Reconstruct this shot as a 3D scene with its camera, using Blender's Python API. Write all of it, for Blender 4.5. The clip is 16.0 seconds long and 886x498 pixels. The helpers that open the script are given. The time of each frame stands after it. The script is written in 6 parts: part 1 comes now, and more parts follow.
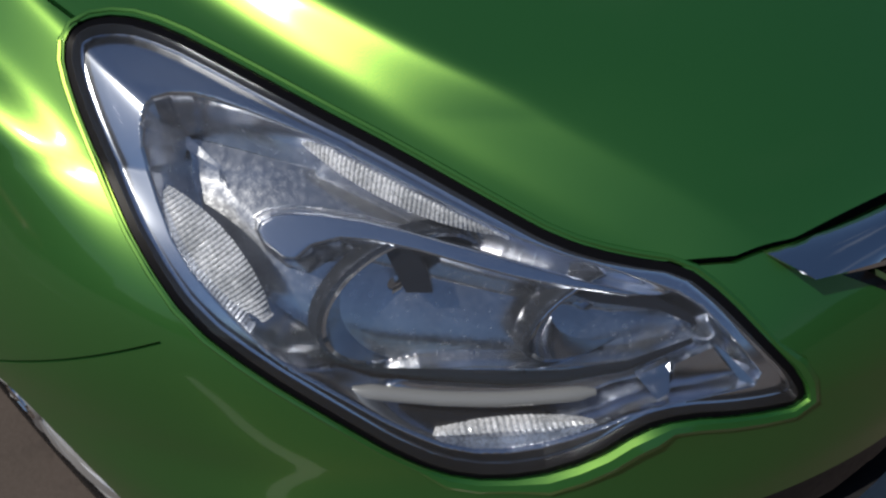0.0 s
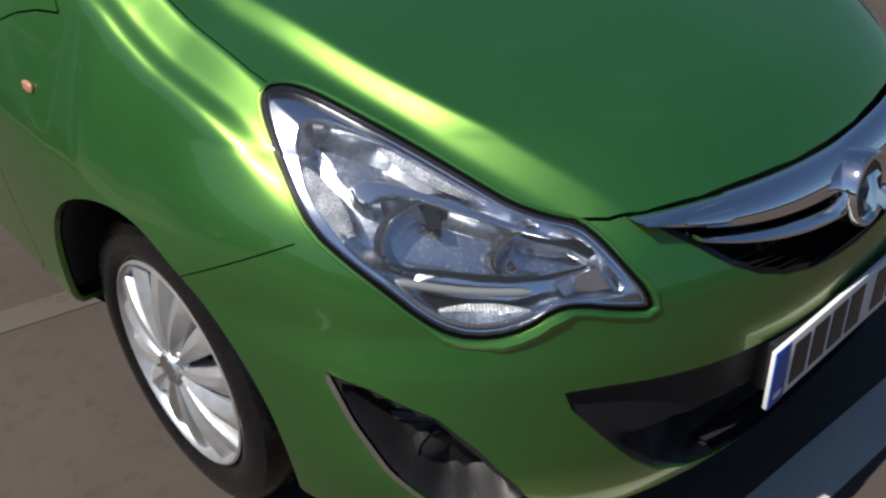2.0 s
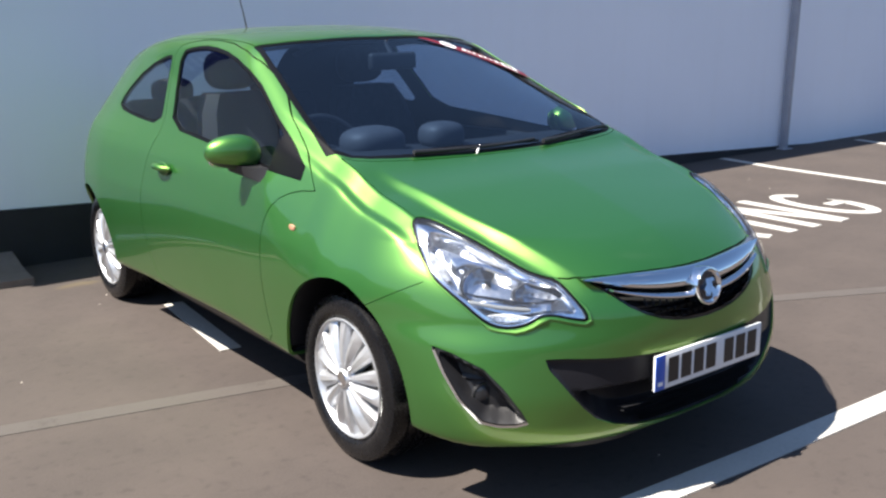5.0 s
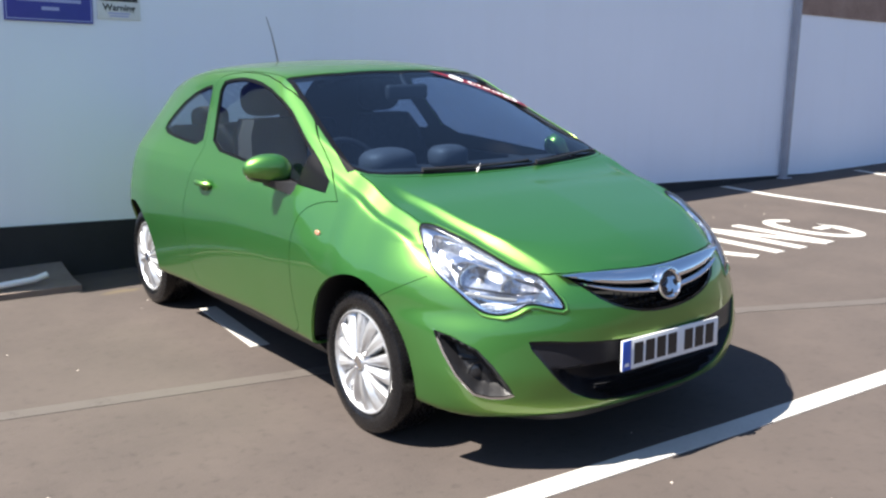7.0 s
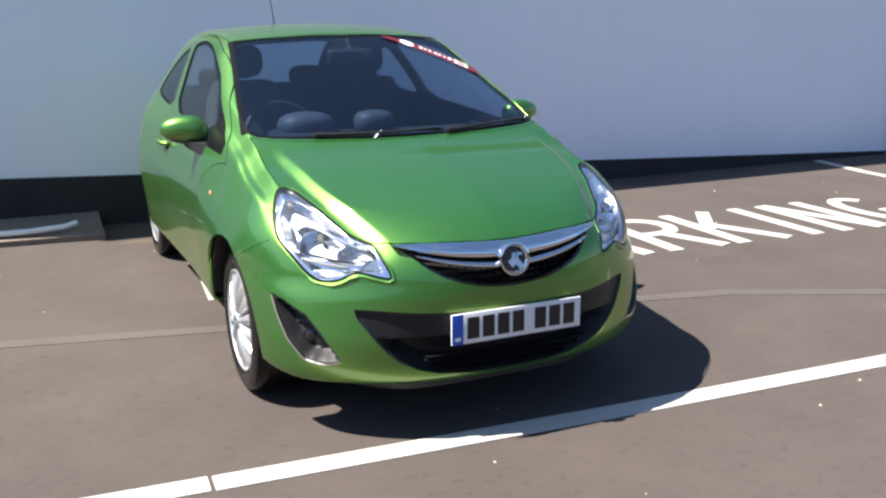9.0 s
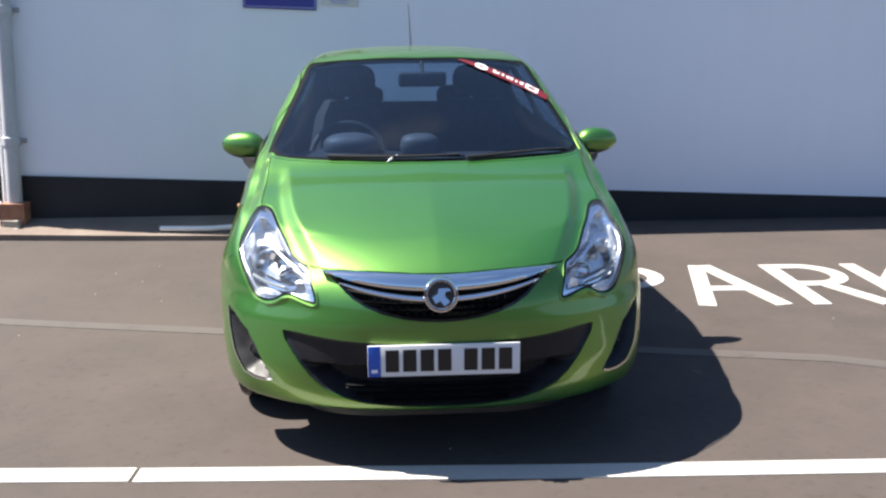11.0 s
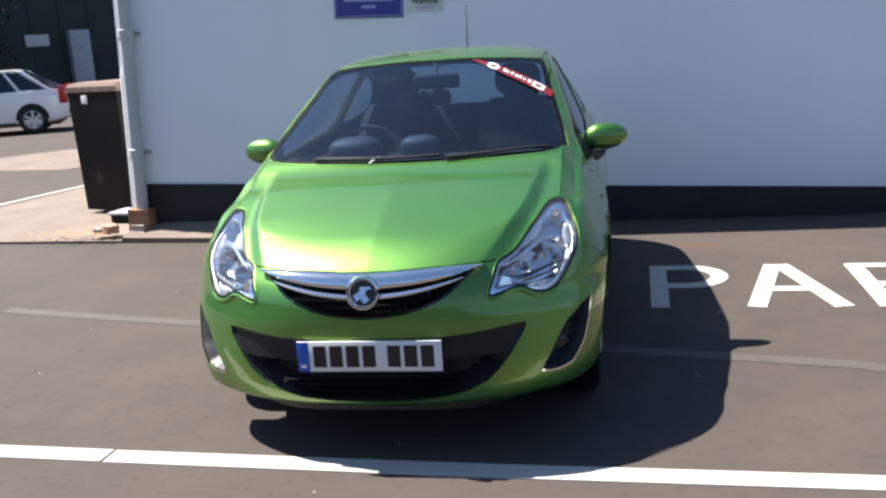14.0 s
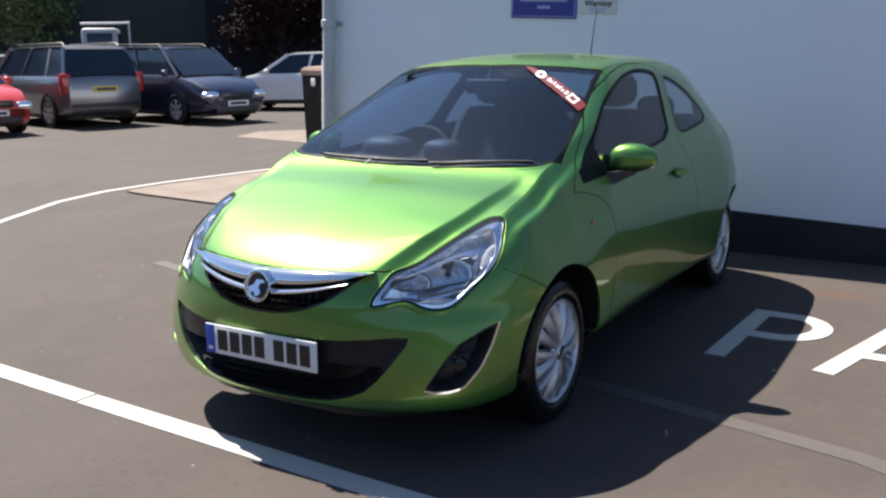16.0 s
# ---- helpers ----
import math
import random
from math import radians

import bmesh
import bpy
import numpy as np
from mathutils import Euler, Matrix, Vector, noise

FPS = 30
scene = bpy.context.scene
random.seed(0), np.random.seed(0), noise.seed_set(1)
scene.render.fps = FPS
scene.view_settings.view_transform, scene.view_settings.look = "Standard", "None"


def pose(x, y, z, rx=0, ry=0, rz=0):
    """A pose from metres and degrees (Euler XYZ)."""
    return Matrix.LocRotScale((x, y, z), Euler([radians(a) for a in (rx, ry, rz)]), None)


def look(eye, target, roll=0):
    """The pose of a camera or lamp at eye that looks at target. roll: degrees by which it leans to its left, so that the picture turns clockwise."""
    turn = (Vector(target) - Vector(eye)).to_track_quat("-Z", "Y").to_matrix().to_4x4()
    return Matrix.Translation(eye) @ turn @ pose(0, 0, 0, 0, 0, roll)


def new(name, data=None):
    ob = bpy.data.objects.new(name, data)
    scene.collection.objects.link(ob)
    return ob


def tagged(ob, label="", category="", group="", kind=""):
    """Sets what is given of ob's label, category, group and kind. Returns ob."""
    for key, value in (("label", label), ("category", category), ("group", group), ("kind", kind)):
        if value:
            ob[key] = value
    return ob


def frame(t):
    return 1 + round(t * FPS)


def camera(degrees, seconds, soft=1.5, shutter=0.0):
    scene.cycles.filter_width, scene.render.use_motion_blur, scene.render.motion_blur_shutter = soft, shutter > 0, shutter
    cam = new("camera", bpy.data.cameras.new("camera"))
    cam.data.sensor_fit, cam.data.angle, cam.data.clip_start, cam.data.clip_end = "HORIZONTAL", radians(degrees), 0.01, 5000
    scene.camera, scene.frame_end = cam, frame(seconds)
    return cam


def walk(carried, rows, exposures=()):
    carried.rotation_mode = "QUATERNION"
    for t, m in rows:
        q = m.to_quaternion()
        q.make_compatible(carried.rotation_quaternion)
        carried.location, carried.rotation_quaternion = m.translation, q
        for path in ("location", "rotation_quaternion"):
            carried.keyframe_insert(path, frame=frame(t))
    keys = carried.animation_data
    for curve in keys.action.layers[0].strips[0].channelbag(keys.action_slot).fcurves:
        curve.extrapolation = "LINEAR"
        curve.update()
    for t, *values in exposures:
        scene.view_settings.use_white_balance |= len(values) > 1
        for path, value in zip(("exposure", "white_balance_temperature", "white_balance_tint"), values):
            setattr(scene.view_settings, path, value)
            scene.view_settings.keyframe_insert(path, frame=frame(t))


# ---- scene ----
cam = camera(50.4, 16.0, 2.4)
PATH = [
    (0, (-0.901, -0.846, 1.247), (0.042, 0.112, -0.234), -4.1),
    (0.5, (-0.928, -0.902, 1.259), (0.031, 0.104, -0.184), -3.0),
    (1, (-1.033, -0.974, 1.299), (0.009, 0.093, -0.036), -2.9),
    (1.5, (-1.182, -1.129, 1.334), (-0.059, 0.025, 0.143), -2.4),
    (2, (-1.331, -1.339, 1.371), (-0.198, -0.079, 0.300), -2.6),
    (2.5, (-1.529, -1.508, 1.375), (-0.36, -0.159, 0.475), -2.4),
    (3, (-1.702, -1.696, 1.397), (-0.491, -0.297, 0.639), -1.6),
    (3.5, (-1.83, -1.953, 1.409), (-0.635, -0.49, 0.752), -1.0),
    (4, (-1.965, -2.168, 1.421), (-0.796, -0.66, 0.821), -1.2),
    (4.5, (-2.153, -2.386, 1.438), (-0.974, -0.856, 0.917), -0.9),
    (7, (-2.596, -3.045, 1.468), (-1.449, -1.457, 1.063), -0.6),
    (7.5, (-2.515, -3.167, 1.472), (-1.397, -1.56, 1.064), -1.4),
    (8, (-2.305, -3.381, 1.478), (-1.31, -1.702, 1.039), -0.7),
    (8.5, (-1.972, -3.528, 1.473), (-1.044, -1.82, 1.003), -0.4),
    (11, (-0.181, -3.898, 1.51), (-0.061, -1.952, 1.064), -0.4),
    (11.5, (-0.133, -3.88, 1.503), (-0.031, -1.93, 1.069), -0.6),
    (12, (-0.121, -3.885, 1.502), (-0.039, -1.933, 1.075), -1.2),
    (12.5, (-0.119, -3.871, 1.5), (-0.034, -1.917, 1.081), -1.2),
    (13, (0.023, -3.887, 1.485), (0.049, -1.929, 1.074), -3.7),
    (13.5, (0.427, -3.958, 1.508), (0.243, -2.01, 1.094), -3.6),
    (14, (0.827, -3.903, 1.484), (0.491, -1.979, 1.054), -3.7),
    (14.5, (1.218, -3.805, 1.484), (0.683, -1.93, 1.036), -3.0),
    (15, (1.642, -3.666, 1.493), (0.883, -1.872, 1.041), -1.4),
    (15.5, (1.965, -3.463, 1.462), (1.078, -1.72, 1.041), -0.5),
    (16, (2.248, -3.301, 1.466), (1.241, -1.623, 1.053), -0.6),
]
SLOPE = pose(0, 0, 0, 0, -2.4, 0)  # the yard rises gently towards +x; the building stands level
EXPOSURES = [(0.0, -0.30), (1.0, -0.28), (1.5, -0.02), (2.5, 0.6), (3.5, 1.0), (4.5, 1.38), (7.0, 1.75), (8.5, 1.62), (11.0, 1.6), (13.0, 1.55), (16.0, 1.32)]
walk(cam, [(t, SLOPE @ look(eye, target, roll)) for t, eye, target, roll in PATH], EXPOSURES)

# ---- sky and sun ----
SUN = (SLOPE.to_3x3() @ Vector((-0.635, 0.13, 1.0))).normalized()
world = bpy.data.worlds.new("clear sky")
scene.world = world
world.use_nodes = True
wt = world.node_tree
sky = wt.nodes.new("ShaderNodeTexSky")
sky.sky_type, sky.sun_disc = "NISHITA", False
sky.ozone_density, sky.dust_density = 5.0, 0.5
sky.sun_elevation, sky.sun_rotation = math.asin(SUN.z), math.atan2(SUN.x, SUN.y)
cloud_at, cloud_noise, cloud_cover, clouded = (wt.nodes.new("ShaderNode" + k) for k in ("TexCoord", "TexNoise", "ValToRGB", "Mix"))
cloud_noise.inputs["Scale"].default_value, cloud_noise.inputs["Detail"].default_value = 3.4, 7.0
wt.links.new(cloud_at.outputs["Generated"], cloud_noise.inputs["Vector"])
wt.links.new(cloud_noise.outputs["Fac"], cloud_cover.inputs[0])
for stop, (place, dense) in zip(cloud_cover.color_ramp.elements, ((0.60, 0.0), (0.80, 0.32))):
    stop.position, stop.color = place, (dense, dense, dense, 1)
clouded.data_type = "RGBA"
wt.links.new(cloud_cover.outputs[0], clouded.inputs[0])
wt.links.new(sky.outputs[0], clouded.inputs[6])
clouded.inputs[7].default_value = (9.0, 9.4, 10.0, 1)
wt.links.new(clouded.outputs[2], wt.nodes["Background"].inputs[0])
wt.nodes["Background"].inputs[1].default_value = 0.059
sun = new("sun", bpy.data.lights.new("sun", "SUN"))
sun.data.energy, sun.data.angle, sun.data.color = 5.0, radians(0.5), (1.0, 0.935, 0.84)
sun.matrix_world = Matrix.Translation((-10, 3, 20)) @ SUN.to_track_quat("Z", "Y").to_matrix().to_4x4()


# ---- materials ----
def material(name, color=(0.5, 0.5, 0.5), rough=0.5, metal=0.0, **more):
    """A plain principled material; more names further inputs."""
    m = bpy.data.materials.new(name)
    m.use_nodes = True
    b = m.node_tree.nodes["Principled BSDF"]
    b.inputs["Base Color"].default_value = (*color, 1)
    b.inputs["Roughness"].default_value = rough
    b.inputs["Metallic"].default_value = metal
    for key, value in more.items():
        b.inputs[key.replace("_", " ")].default_value = value
    return m


def nodes(m):
    t = m.node_tree
    return t, t.nodes["Principled BSDF"]


def coords(t, scale=1.0, kind="Object"):
    c = t.nodes.new("ShaderNodeTexCoord")
    if scale == 1.0:
        return c.outputs[kind]
    v = t.nodes.new("ShaderNodeVectorMath")
    v.operation = "MULTIPLY"
    v.inputs[1].default_value = (scale,) * 3 if isinstance(scale, (int, float)) else scale
    t.links.new(c.outputs[kind], v.inputs[0])
    return v.outputs[0]


def noise_tex(t, vec, scale, detail=4.0, rough=0.55):
    n = t.nodes.new("ShaderNodeTexNoise")
    n.inputs["Scale"].default_value, n.inputs["Detail"].default_value, n.inputs["Roughness"].default_value = scale, detail, rough
    t.links.new(vec, n.inputs["Vector"])
    return n.outputs["Fac"]


def ramp(t, fac, stops):
    r = t.nodes.new("ShaderNodeValToRGB")
    while len(r.color_ramp.elements) < len(stops):
        r.color_ramp.elements.new(0.5)
    for e, (p, c) in zip(r.color_ramp.elements, stops):
        e.position, e.color = p, (*c, 1) if len(c) == 3 else c
    t.links.new(fac, r.inputs[0])
    return r.outputs[0]


def mix(t, fac, a, b, mode="MIX"):
    n = t.nodes.new("ShaderNodeMix")
    n.data_type, n.blend_type = "RGBA", mode
    for s, v in ((n.inputs[0], fac), (n.inputs[6], a), (n.inputs[7], b)):
        if isinstance(v, (int, float)):
            s.default_value = v
        elif isinstance(v, tuple):
            s.default_value = (*v, 1)
        else:
            t.links.new(v, s)
    return n.outputs[2]


def bump(t, b, height, strength, distance):
    n = t.nodes.new("ShaderNodeBump")
    n.inputs["Strength"].default_value, n.inputs["Distance"].default_value = strength, distance
    t.links.new(height, n.inputs["Height"])
    t.links.new(n.outputs[0], b.inputs["Normal"])


def rough_by(t, b, fac, lo, hi):
    n = t.nodes.new("ShaderNodeMapRange")
    n.inputs["To Min"].default_value, n.inputs["To Max"].default_value = lo, hi
    t.links.new(fac, n.inputs["Value"])
    t.links.new(n.outputs[0], b.inputs["Roughness"])


def mottled(name, a, b_col, rough=0.6, scale=8.0, relief=0.0, relief_scale=60.0, metal=0.0, lo=0.35, hi=0.65):
    """Two tones mingled by noise at two scales, with fine relief."""
    m = material(name, a, rough, metal)
    t, b = nodes(m)
    v = coords(t)
    n1, n2 = noise_tex(t, v, scale), noise_tex(t, v, scale * 9)
    f = mix(t, 0.35, n1, n2)
    t.links.new(ramp(t, f, [(lo, a), (hi, b_col)]), b.inputs["Base Color"])
    rough_by(t, b, n2, max(0.02, rough - 0.1), min(1, rough + 0.1))
    if relief:
        bump(t, b, noise_tex(t, v, relief_scale), 0.6, relief)
    return m


def glass(name, tint, least=0.07, rough=0.0, haze=0.0):
    """A thin tinted pane: clear through, with a mirror's share that grows towards grazing, and a little haze."""
    m = bpy.data.materials.new(name)
    m.use_nodes = True
    t = m.node_tree
    t.nodes.remove(t.nodes["Principled BSDF"])
    tr, gl, lw, mx, df, hz = (t.nodes.new("ShaderNode" + k) for k in ("BsdfTransparent", "BsdfGlossy", "LayerWeight", "MixShader", "BsdfDiffuse", "MixShader"))
    tr.inputs[0].default_value = (*tint, 1)
    df.inputs[0].default_value = (0.8, 0.82, 0.85, 1)
    gl.inputs["Roughness"].default_value = rough
    power, share = t.nodes.new("ShaderNodeMath"), t.nodes.new("ShaderNodeMapRange")
    power.operation = "POWER"
    power.inputs[1].default_value = 5.0
    share.inputs["To Min"].default_value = least
    lw.inputs[0].default_value = 0.5
    t.links.new(lw.outputs["Facing"], power.inputs[0])
    t.links.new(power.outputs[0], share.inputs["Value"])
    t.links.new(share.outputs[0], mx.inputs[0])
    hz.inputs[0].default_value = haze
    t.links.new(tr.outputs[0], hz.inputs[1])
    t.links.new(df.outputs[0], hz.inputs[2])
    t.links.new(hz.outputs[0], mx.inputs[1])
    t.links.new(gl.outputs[0], mx.inputs[2])
    t.links.new(mx.outputs[0], t.nodes["Material Output"].inputs["Surface"])
    return m


def car_paint(name, color, flake, rough=0.3, metal=0.55, share=0.0):
    """Metallic paint: a coloured ground under a clear coat, with a share of bright flakes that gather the light near its mirror direction."""
    m = material(name, color, rough, metal, Coat_Weight=1.0, Coat_Roughness=0.06)
    t, b = nodes(m)
    v = coords(t)
    film = noise_tex(t, v, 3.5, 5.0)
    rough_by(t, b, film, rough - 0.03, rough + 0.05)
    if share:
        g, mx = t.nodes.new("ShaderNodeBsdfGlossy"), t.nodes.new("ShaderNodeMixShader")
        g.inputs["Color"].default_value = (*flake, 1)
        g.inputs["Roughness"].default_value = 0.36
        n = t.nodes.new("ShaderNodeBump")
        n.inputs["Strength"].default_value, n.inputs["Distance"].default_value = 0.12, 0.0004
        t.links.new(noise_tex(t, v, 800, 1.0), n.inputs["Height"])
        t.links.new(n.outputs[0], g.inputs["Normal"])
        mx.inputs[0].default_value = share
        t.links.new(b.outputs[0], mx.inputs[1])
        t.links.new(g.outputs[0], mx.inputs[2])
        t.links.new(mx.outputs[0], t.nodes["Material Output"].inputs["Surface"])
    return m


PAINT = car_paint("green metallic paint", (0.011, 0.172, 0.046), (0.93, 0.85, 0.05), 0.42, 0.76, 0.108)
RUBBER = mottled("dressed black rubber", (0.004, 0.004, 0.005), (0.009, 0.009, 0.010), 0.27, 12, 0.0006, 60)
nodes(RUBBER)[1].inputs["Specular IOR Level"].default_value = 0.3
SEAL = material("black seal", (0.003, 0.003, 0.004), 0.4, Specular_IOR_Level=0.12)
TRIM = mottled("black grained plastic", (0.009, 0.009, 0.011), (0.015, 0.015, 0.017), 0.5, 20, 0.0004, 350)
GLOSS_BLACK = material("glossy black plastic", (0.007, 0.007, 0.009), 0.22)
SATIN_BLACK = mottled("satin black plastic", (0.009, 0.009, 0.012), (0.014, 0.014, 0.018), 0.42, 14, 0.0003, 250)
nodes(SATIN_BLACK)[1].inputs["Specular IOR Level"].default_value = 0.3
DARK = material("unlit cavity black", (0.006, 0.006, 0.006), 0.9)
CHROME = material("chrome", (0.80, 0.81, 0.83), 0.06, 1.0)
SATIN = mottled("silver wheel lacquer", (0.52, 0.53, 0.55), (0.64, 0.65, 0.67), 0.36, 5, 0.0, 200, 0.75)
# tint carries the reflected sky's blue and dims the cabin behind
WINDOW = glass("sky-tinted windscreen glass", (0.43, 0.54, 0.68), 0.11)
PANE_GLASS = glass("lightly tinted car glass", (0.68, 0.76, 0.82), 0.10)
LENS = glass("clear lamp lens", (0.95, 0.97, 0.99), 0.05, 0.0, 0.016)
FOG_GLASS = material("dark fog lamp glass", (0.018, 0.019, 0.022), 0.10)
LAMP_SILVER = material("hazy lamp reflector", (0.80, 0.84, 0.92), 0.17, 1.0)
LAMP_SMOKE = mottled("smoky lamp metal", (0.56, 0.57, 0.60), (0.78, 0.79, 0.82), 0.24, 22, 0.0006, 90, 1.0)
LAMP_GREY = mottled("lamp bezel grey", (0.30, 0.32, 0.36), (0.42, 0.44, 0.48), 0.3, 18, 0.0, 60, 0.6)
LAMP_WHITE = material("clear grey light guide", (0.20, 0.205, 0.21), 0.15)
BOWL = material("mirror bowl", (0.66, 0.69, 0.74), 0.06, 1.0)
LAMP_FLUTE = mottled("fluted lamp mirror", (0.50, 0.51, 0.53), (0.92, 0.92, 0.94), 0.28, 34, 0.0008, 160, 0.4, 0.42, 0.60)
LAMP_DARK = mottled("dark lamp metal", (0.05, 0.055, 0.065), (0.10, 0.105, 0.12), 0.25, 18, 0.0, 60, 0.7)
AMBER = material("faded orange lens", (0.42, 0.22, 0.14), 0.25)
CABIN = mottled("dark cabin plastic", (0.014, 0.015, 0.018), (0.024, 0.025, 0.029), 0.65, 9, 0.0005, 220)
CABIN_GREY = mottled("grey cabin plastic", (0.055, 0.057, 0.065), (0.08, 0.082, 0.09), 0.6, 9, 0.0005, 220)
CLOTH = mottled("charcoal seat cloth", (0.016, 0.017, 0.021), (0.032, 0.033, 0.038), 0.9, 30, 0.001, 400)
PLATE_WHITE = mottled("plate white", (0.78, 0.79, 0.80), (0.70, 0.71, 0.72), 0.3, 15)
PLATE_BLUE = material("plate blue", (0.02, 0.10, 0.50), 0.3)
PLATE_BLACK = material("plate black", (0.012, 0.012, 0.014), 0.35)
STICKER_RED = mottled("dark red vinyl", (0.14, 0.008, 0.012), (0.11, 0.006, 0.010), 0.4, 10)
VINYL_WHITE = material("white vinyl", (0.82, 0.82, 0.82), 0.4)

# ---- building blocks ----
def join(*bits):
    """Several (points, faces) as one."""
    vs, fs = [], []
    for v, f in bits:
        n = len(vs)
        vs += [tuple(p) for p in v]
        fs += [tuple(i + n for i in face) for face in f]
    return vs, fs


def moved(bit, m):
    return [tuple(m @ Vector(p)) for p in bit[0]], bit[1]


def mirrored(bit):
    return [(-p[0], p[1], p[2]) for p in bit[0]], [tuple(f[::-1]) for f in bit[1]]


def block(x0, x1, y0, y1, z0, z1, b=0.0, seg=2):
    """A box with rounded edges."""
    bm = bmesh.new()
    bmesh.ops.create_cube(bm, size=1)
    for v in bm.verts:
        v.co = ((x0 + x1) / 2 + v.co.x * (x1 - x0), (y0 + y1) / 2 + v.co.y * (y1 - y0), (z0 + z1) / 2 + v.co.z * (z1 - z0))
    if b:
        bmesh.ops.bevel(bm, geom=list(bm.edges), offset=b, segments=seg, affect="EDGES", profile=0.5)
    bm.verts.index_update()
    out = [tuple(v.co) for v in bm.verts], [tuple(v.index for v in f.verts) for f in bm.faces]
    bm.free()
    return out


def lathe(profile, n=48, a0=0.0, a1=2 * math.pi):
    """A profile of (radius, height) turned about the z axis."""
    full = abs(a1 - a0 - 2 * math.pi) < 1e-6
    k = n if full else n + 1
    vs = [(r * math.cos(a0 + (a1 - a0) * i / n), r * math.sin(a0 + (a1 - a0) * i / n), h) for i in range(k) for r, h in profile]
    m = len(profile)
    fs = []
    for i in range(n):
        j = (i + 1) % k
        for q in range(m - 1):
            fs.append((i * m + q, j * m + q, j * m + q + 1, i * m + q + 1))
    return vs, fs


def tube(path, radii, n=8, caps=True):
    """A round bar along a path."""
    pts = [Vector(p) for p in path]
    if isinstance(radii, (int, float)):
        radii = [radii] * len(pts)
    vs, fs = [], []
    side = None
    for i, p in enumerate(pts):
        d = (pts[min(i + 1, len(pts) - 1)] - pts[max(i - 1, 0)]).normalized()
        if side is None:
            side = d.orthogonal().normalized()
        side = (side - d * side.dot(d)).normalized()
        up = d.cross(side)
        vs += [tuple(p + radii[i] * (side * math.cos(2 * math.pi * k / n) + up * math.sin(2 * math.pi * k / n))) for k in range(n)]
    for i in range(len(pts) - 1):
        fs += [(i * n + k, i * n + (k + 1) % n, (i + 1) * n + (k + 1) % n, (i + 1) * n + k) for k in range(n)]
    if caps:
        fs += [tuple(range(n))[::-1], tuple(range((len(pts) - 1) * n, len(pts) * n))]
    return vs, fs


def loft(rings, close=True, caps=True):
    """Skin over rings of the same number of points."""
    n = len(rings[0])
    vs = [tuple(p) for r in rings for p in r]
    fs = []
    for i in range(len(rings) - 1):
        for k in range(n if close else n - 1):
            fs.append((i * n + k, i * n + (k + 1) % n, (i + 1) * n + (k + 1) % n, (i + 1) * n + k))
    if caps and close:
        fs += [tuple(range(n))[::-1], tuple(range((len(rings) - 1) * n, len(rings) * n))]
    return vs, fs


def stroke(path, width, z0, z1, closed=False):
    """A flat painted band of that width along a path on the ground."""
    pts = [Vector((*p, 0)) for p in path]
    n = len(pts)
    lo, hi = [], []
    for i, p in enumerate(pts):
        a = pts[(i - 1) % n] if closed or i else p
        b = pts[(i + 1) % n] if closed or i < n - 1 else p
        d1, d2 = (p - a), (b - p)
        d1 = d1.normalized() if d1.length > 1e-9 else d2.normalized()
        d2 = d2.normalized() if d2.length > 1e-9 else d1
        m = (d1 + d2).normalized()
        nrm = Vector((-m.y, m.x, 0)) / max(0.5, m.dot(d1))
        lo.append(p - nrm * width / 2)
        hi.append(p + nrm * width / 2)
    rings = [[(*a.xy, z0), (*a.xy, z1), (*b.xy, z1), (*b.xy, z0)] for a, b in zip(lo, hi)]
    if closed:
        rings.append(rings[0])
    return loft(rings, caps=not closed)


def ellipsoid(c, r, n=24, m=16, power=2.0):
    """A rounded form; a power over 2 makes it boxier."""
    vs, fs = [], []
    e = 2.0 / power

    def sp(v):
        return math.copysign(abs(v) ** e, v)
    for i in range(m + 1):
        a = -math.pi / 2 + math.pi * i / m
        for k in range(n):
            b = 2 * math.pi * k / n
            vs.append((c[0] + r[0] * sp(math.cos(a)) * sp(math.cos(b)), c[1] + r[1] * sp(math.cos(a)) * sp(math.sin(b)), c[2] + r[2] * sp(math.sin(a))))
    for i in range(m):
        fs += [(i * n + k, i * n + (k + 1) % n, (i + 1) * n + (k + 1) % n, (i + 1) * n + k) for k in range(n)]
    return vs, fs


def part(name, bit, material, parent=None, label="", smooth=True, m=None):
    """One mesh object, under a thing or a part if one is given."""
    me = bpy.data.meshes.new(name)
    me.from_pydata([tuple(map(float, p)) for p in bit[0]], [], [tuple(map(int, f)) for f in bit[1]])
    me.materials.append(material)
    me.update()
    bm = bmesh.new()
    bm.from_mesh(me)
    bmesh.ops.remove_doubles(bm, verts=bm.verts, dist=2e-5)
    bmesh.ops.recalc_face_normals(bm, faces=bm.faces)
    bm.to_mesh(me)
    bm.free()
    if smooth:
        me.shade_smooth()
        me.set_sharp_from_angle(angle=radians(38))
    ob = new(name, me)
    if m is not None:
        ob.matrix_basis = m
    if parent is not None:
        ob.parent = parent
    if label:
        tagged(ob, label)
    return ob


def thing(name, label, category, m=None, group="", kind=""):
    """A top-level thing: an empty at its base, whose parts are added under it."""
    ob = new(name)
    ob.empty_display_size = 0.1
    if m is not None:
        ob.matrix_basis = m
    return tagged(ob, label, category, group, kind)

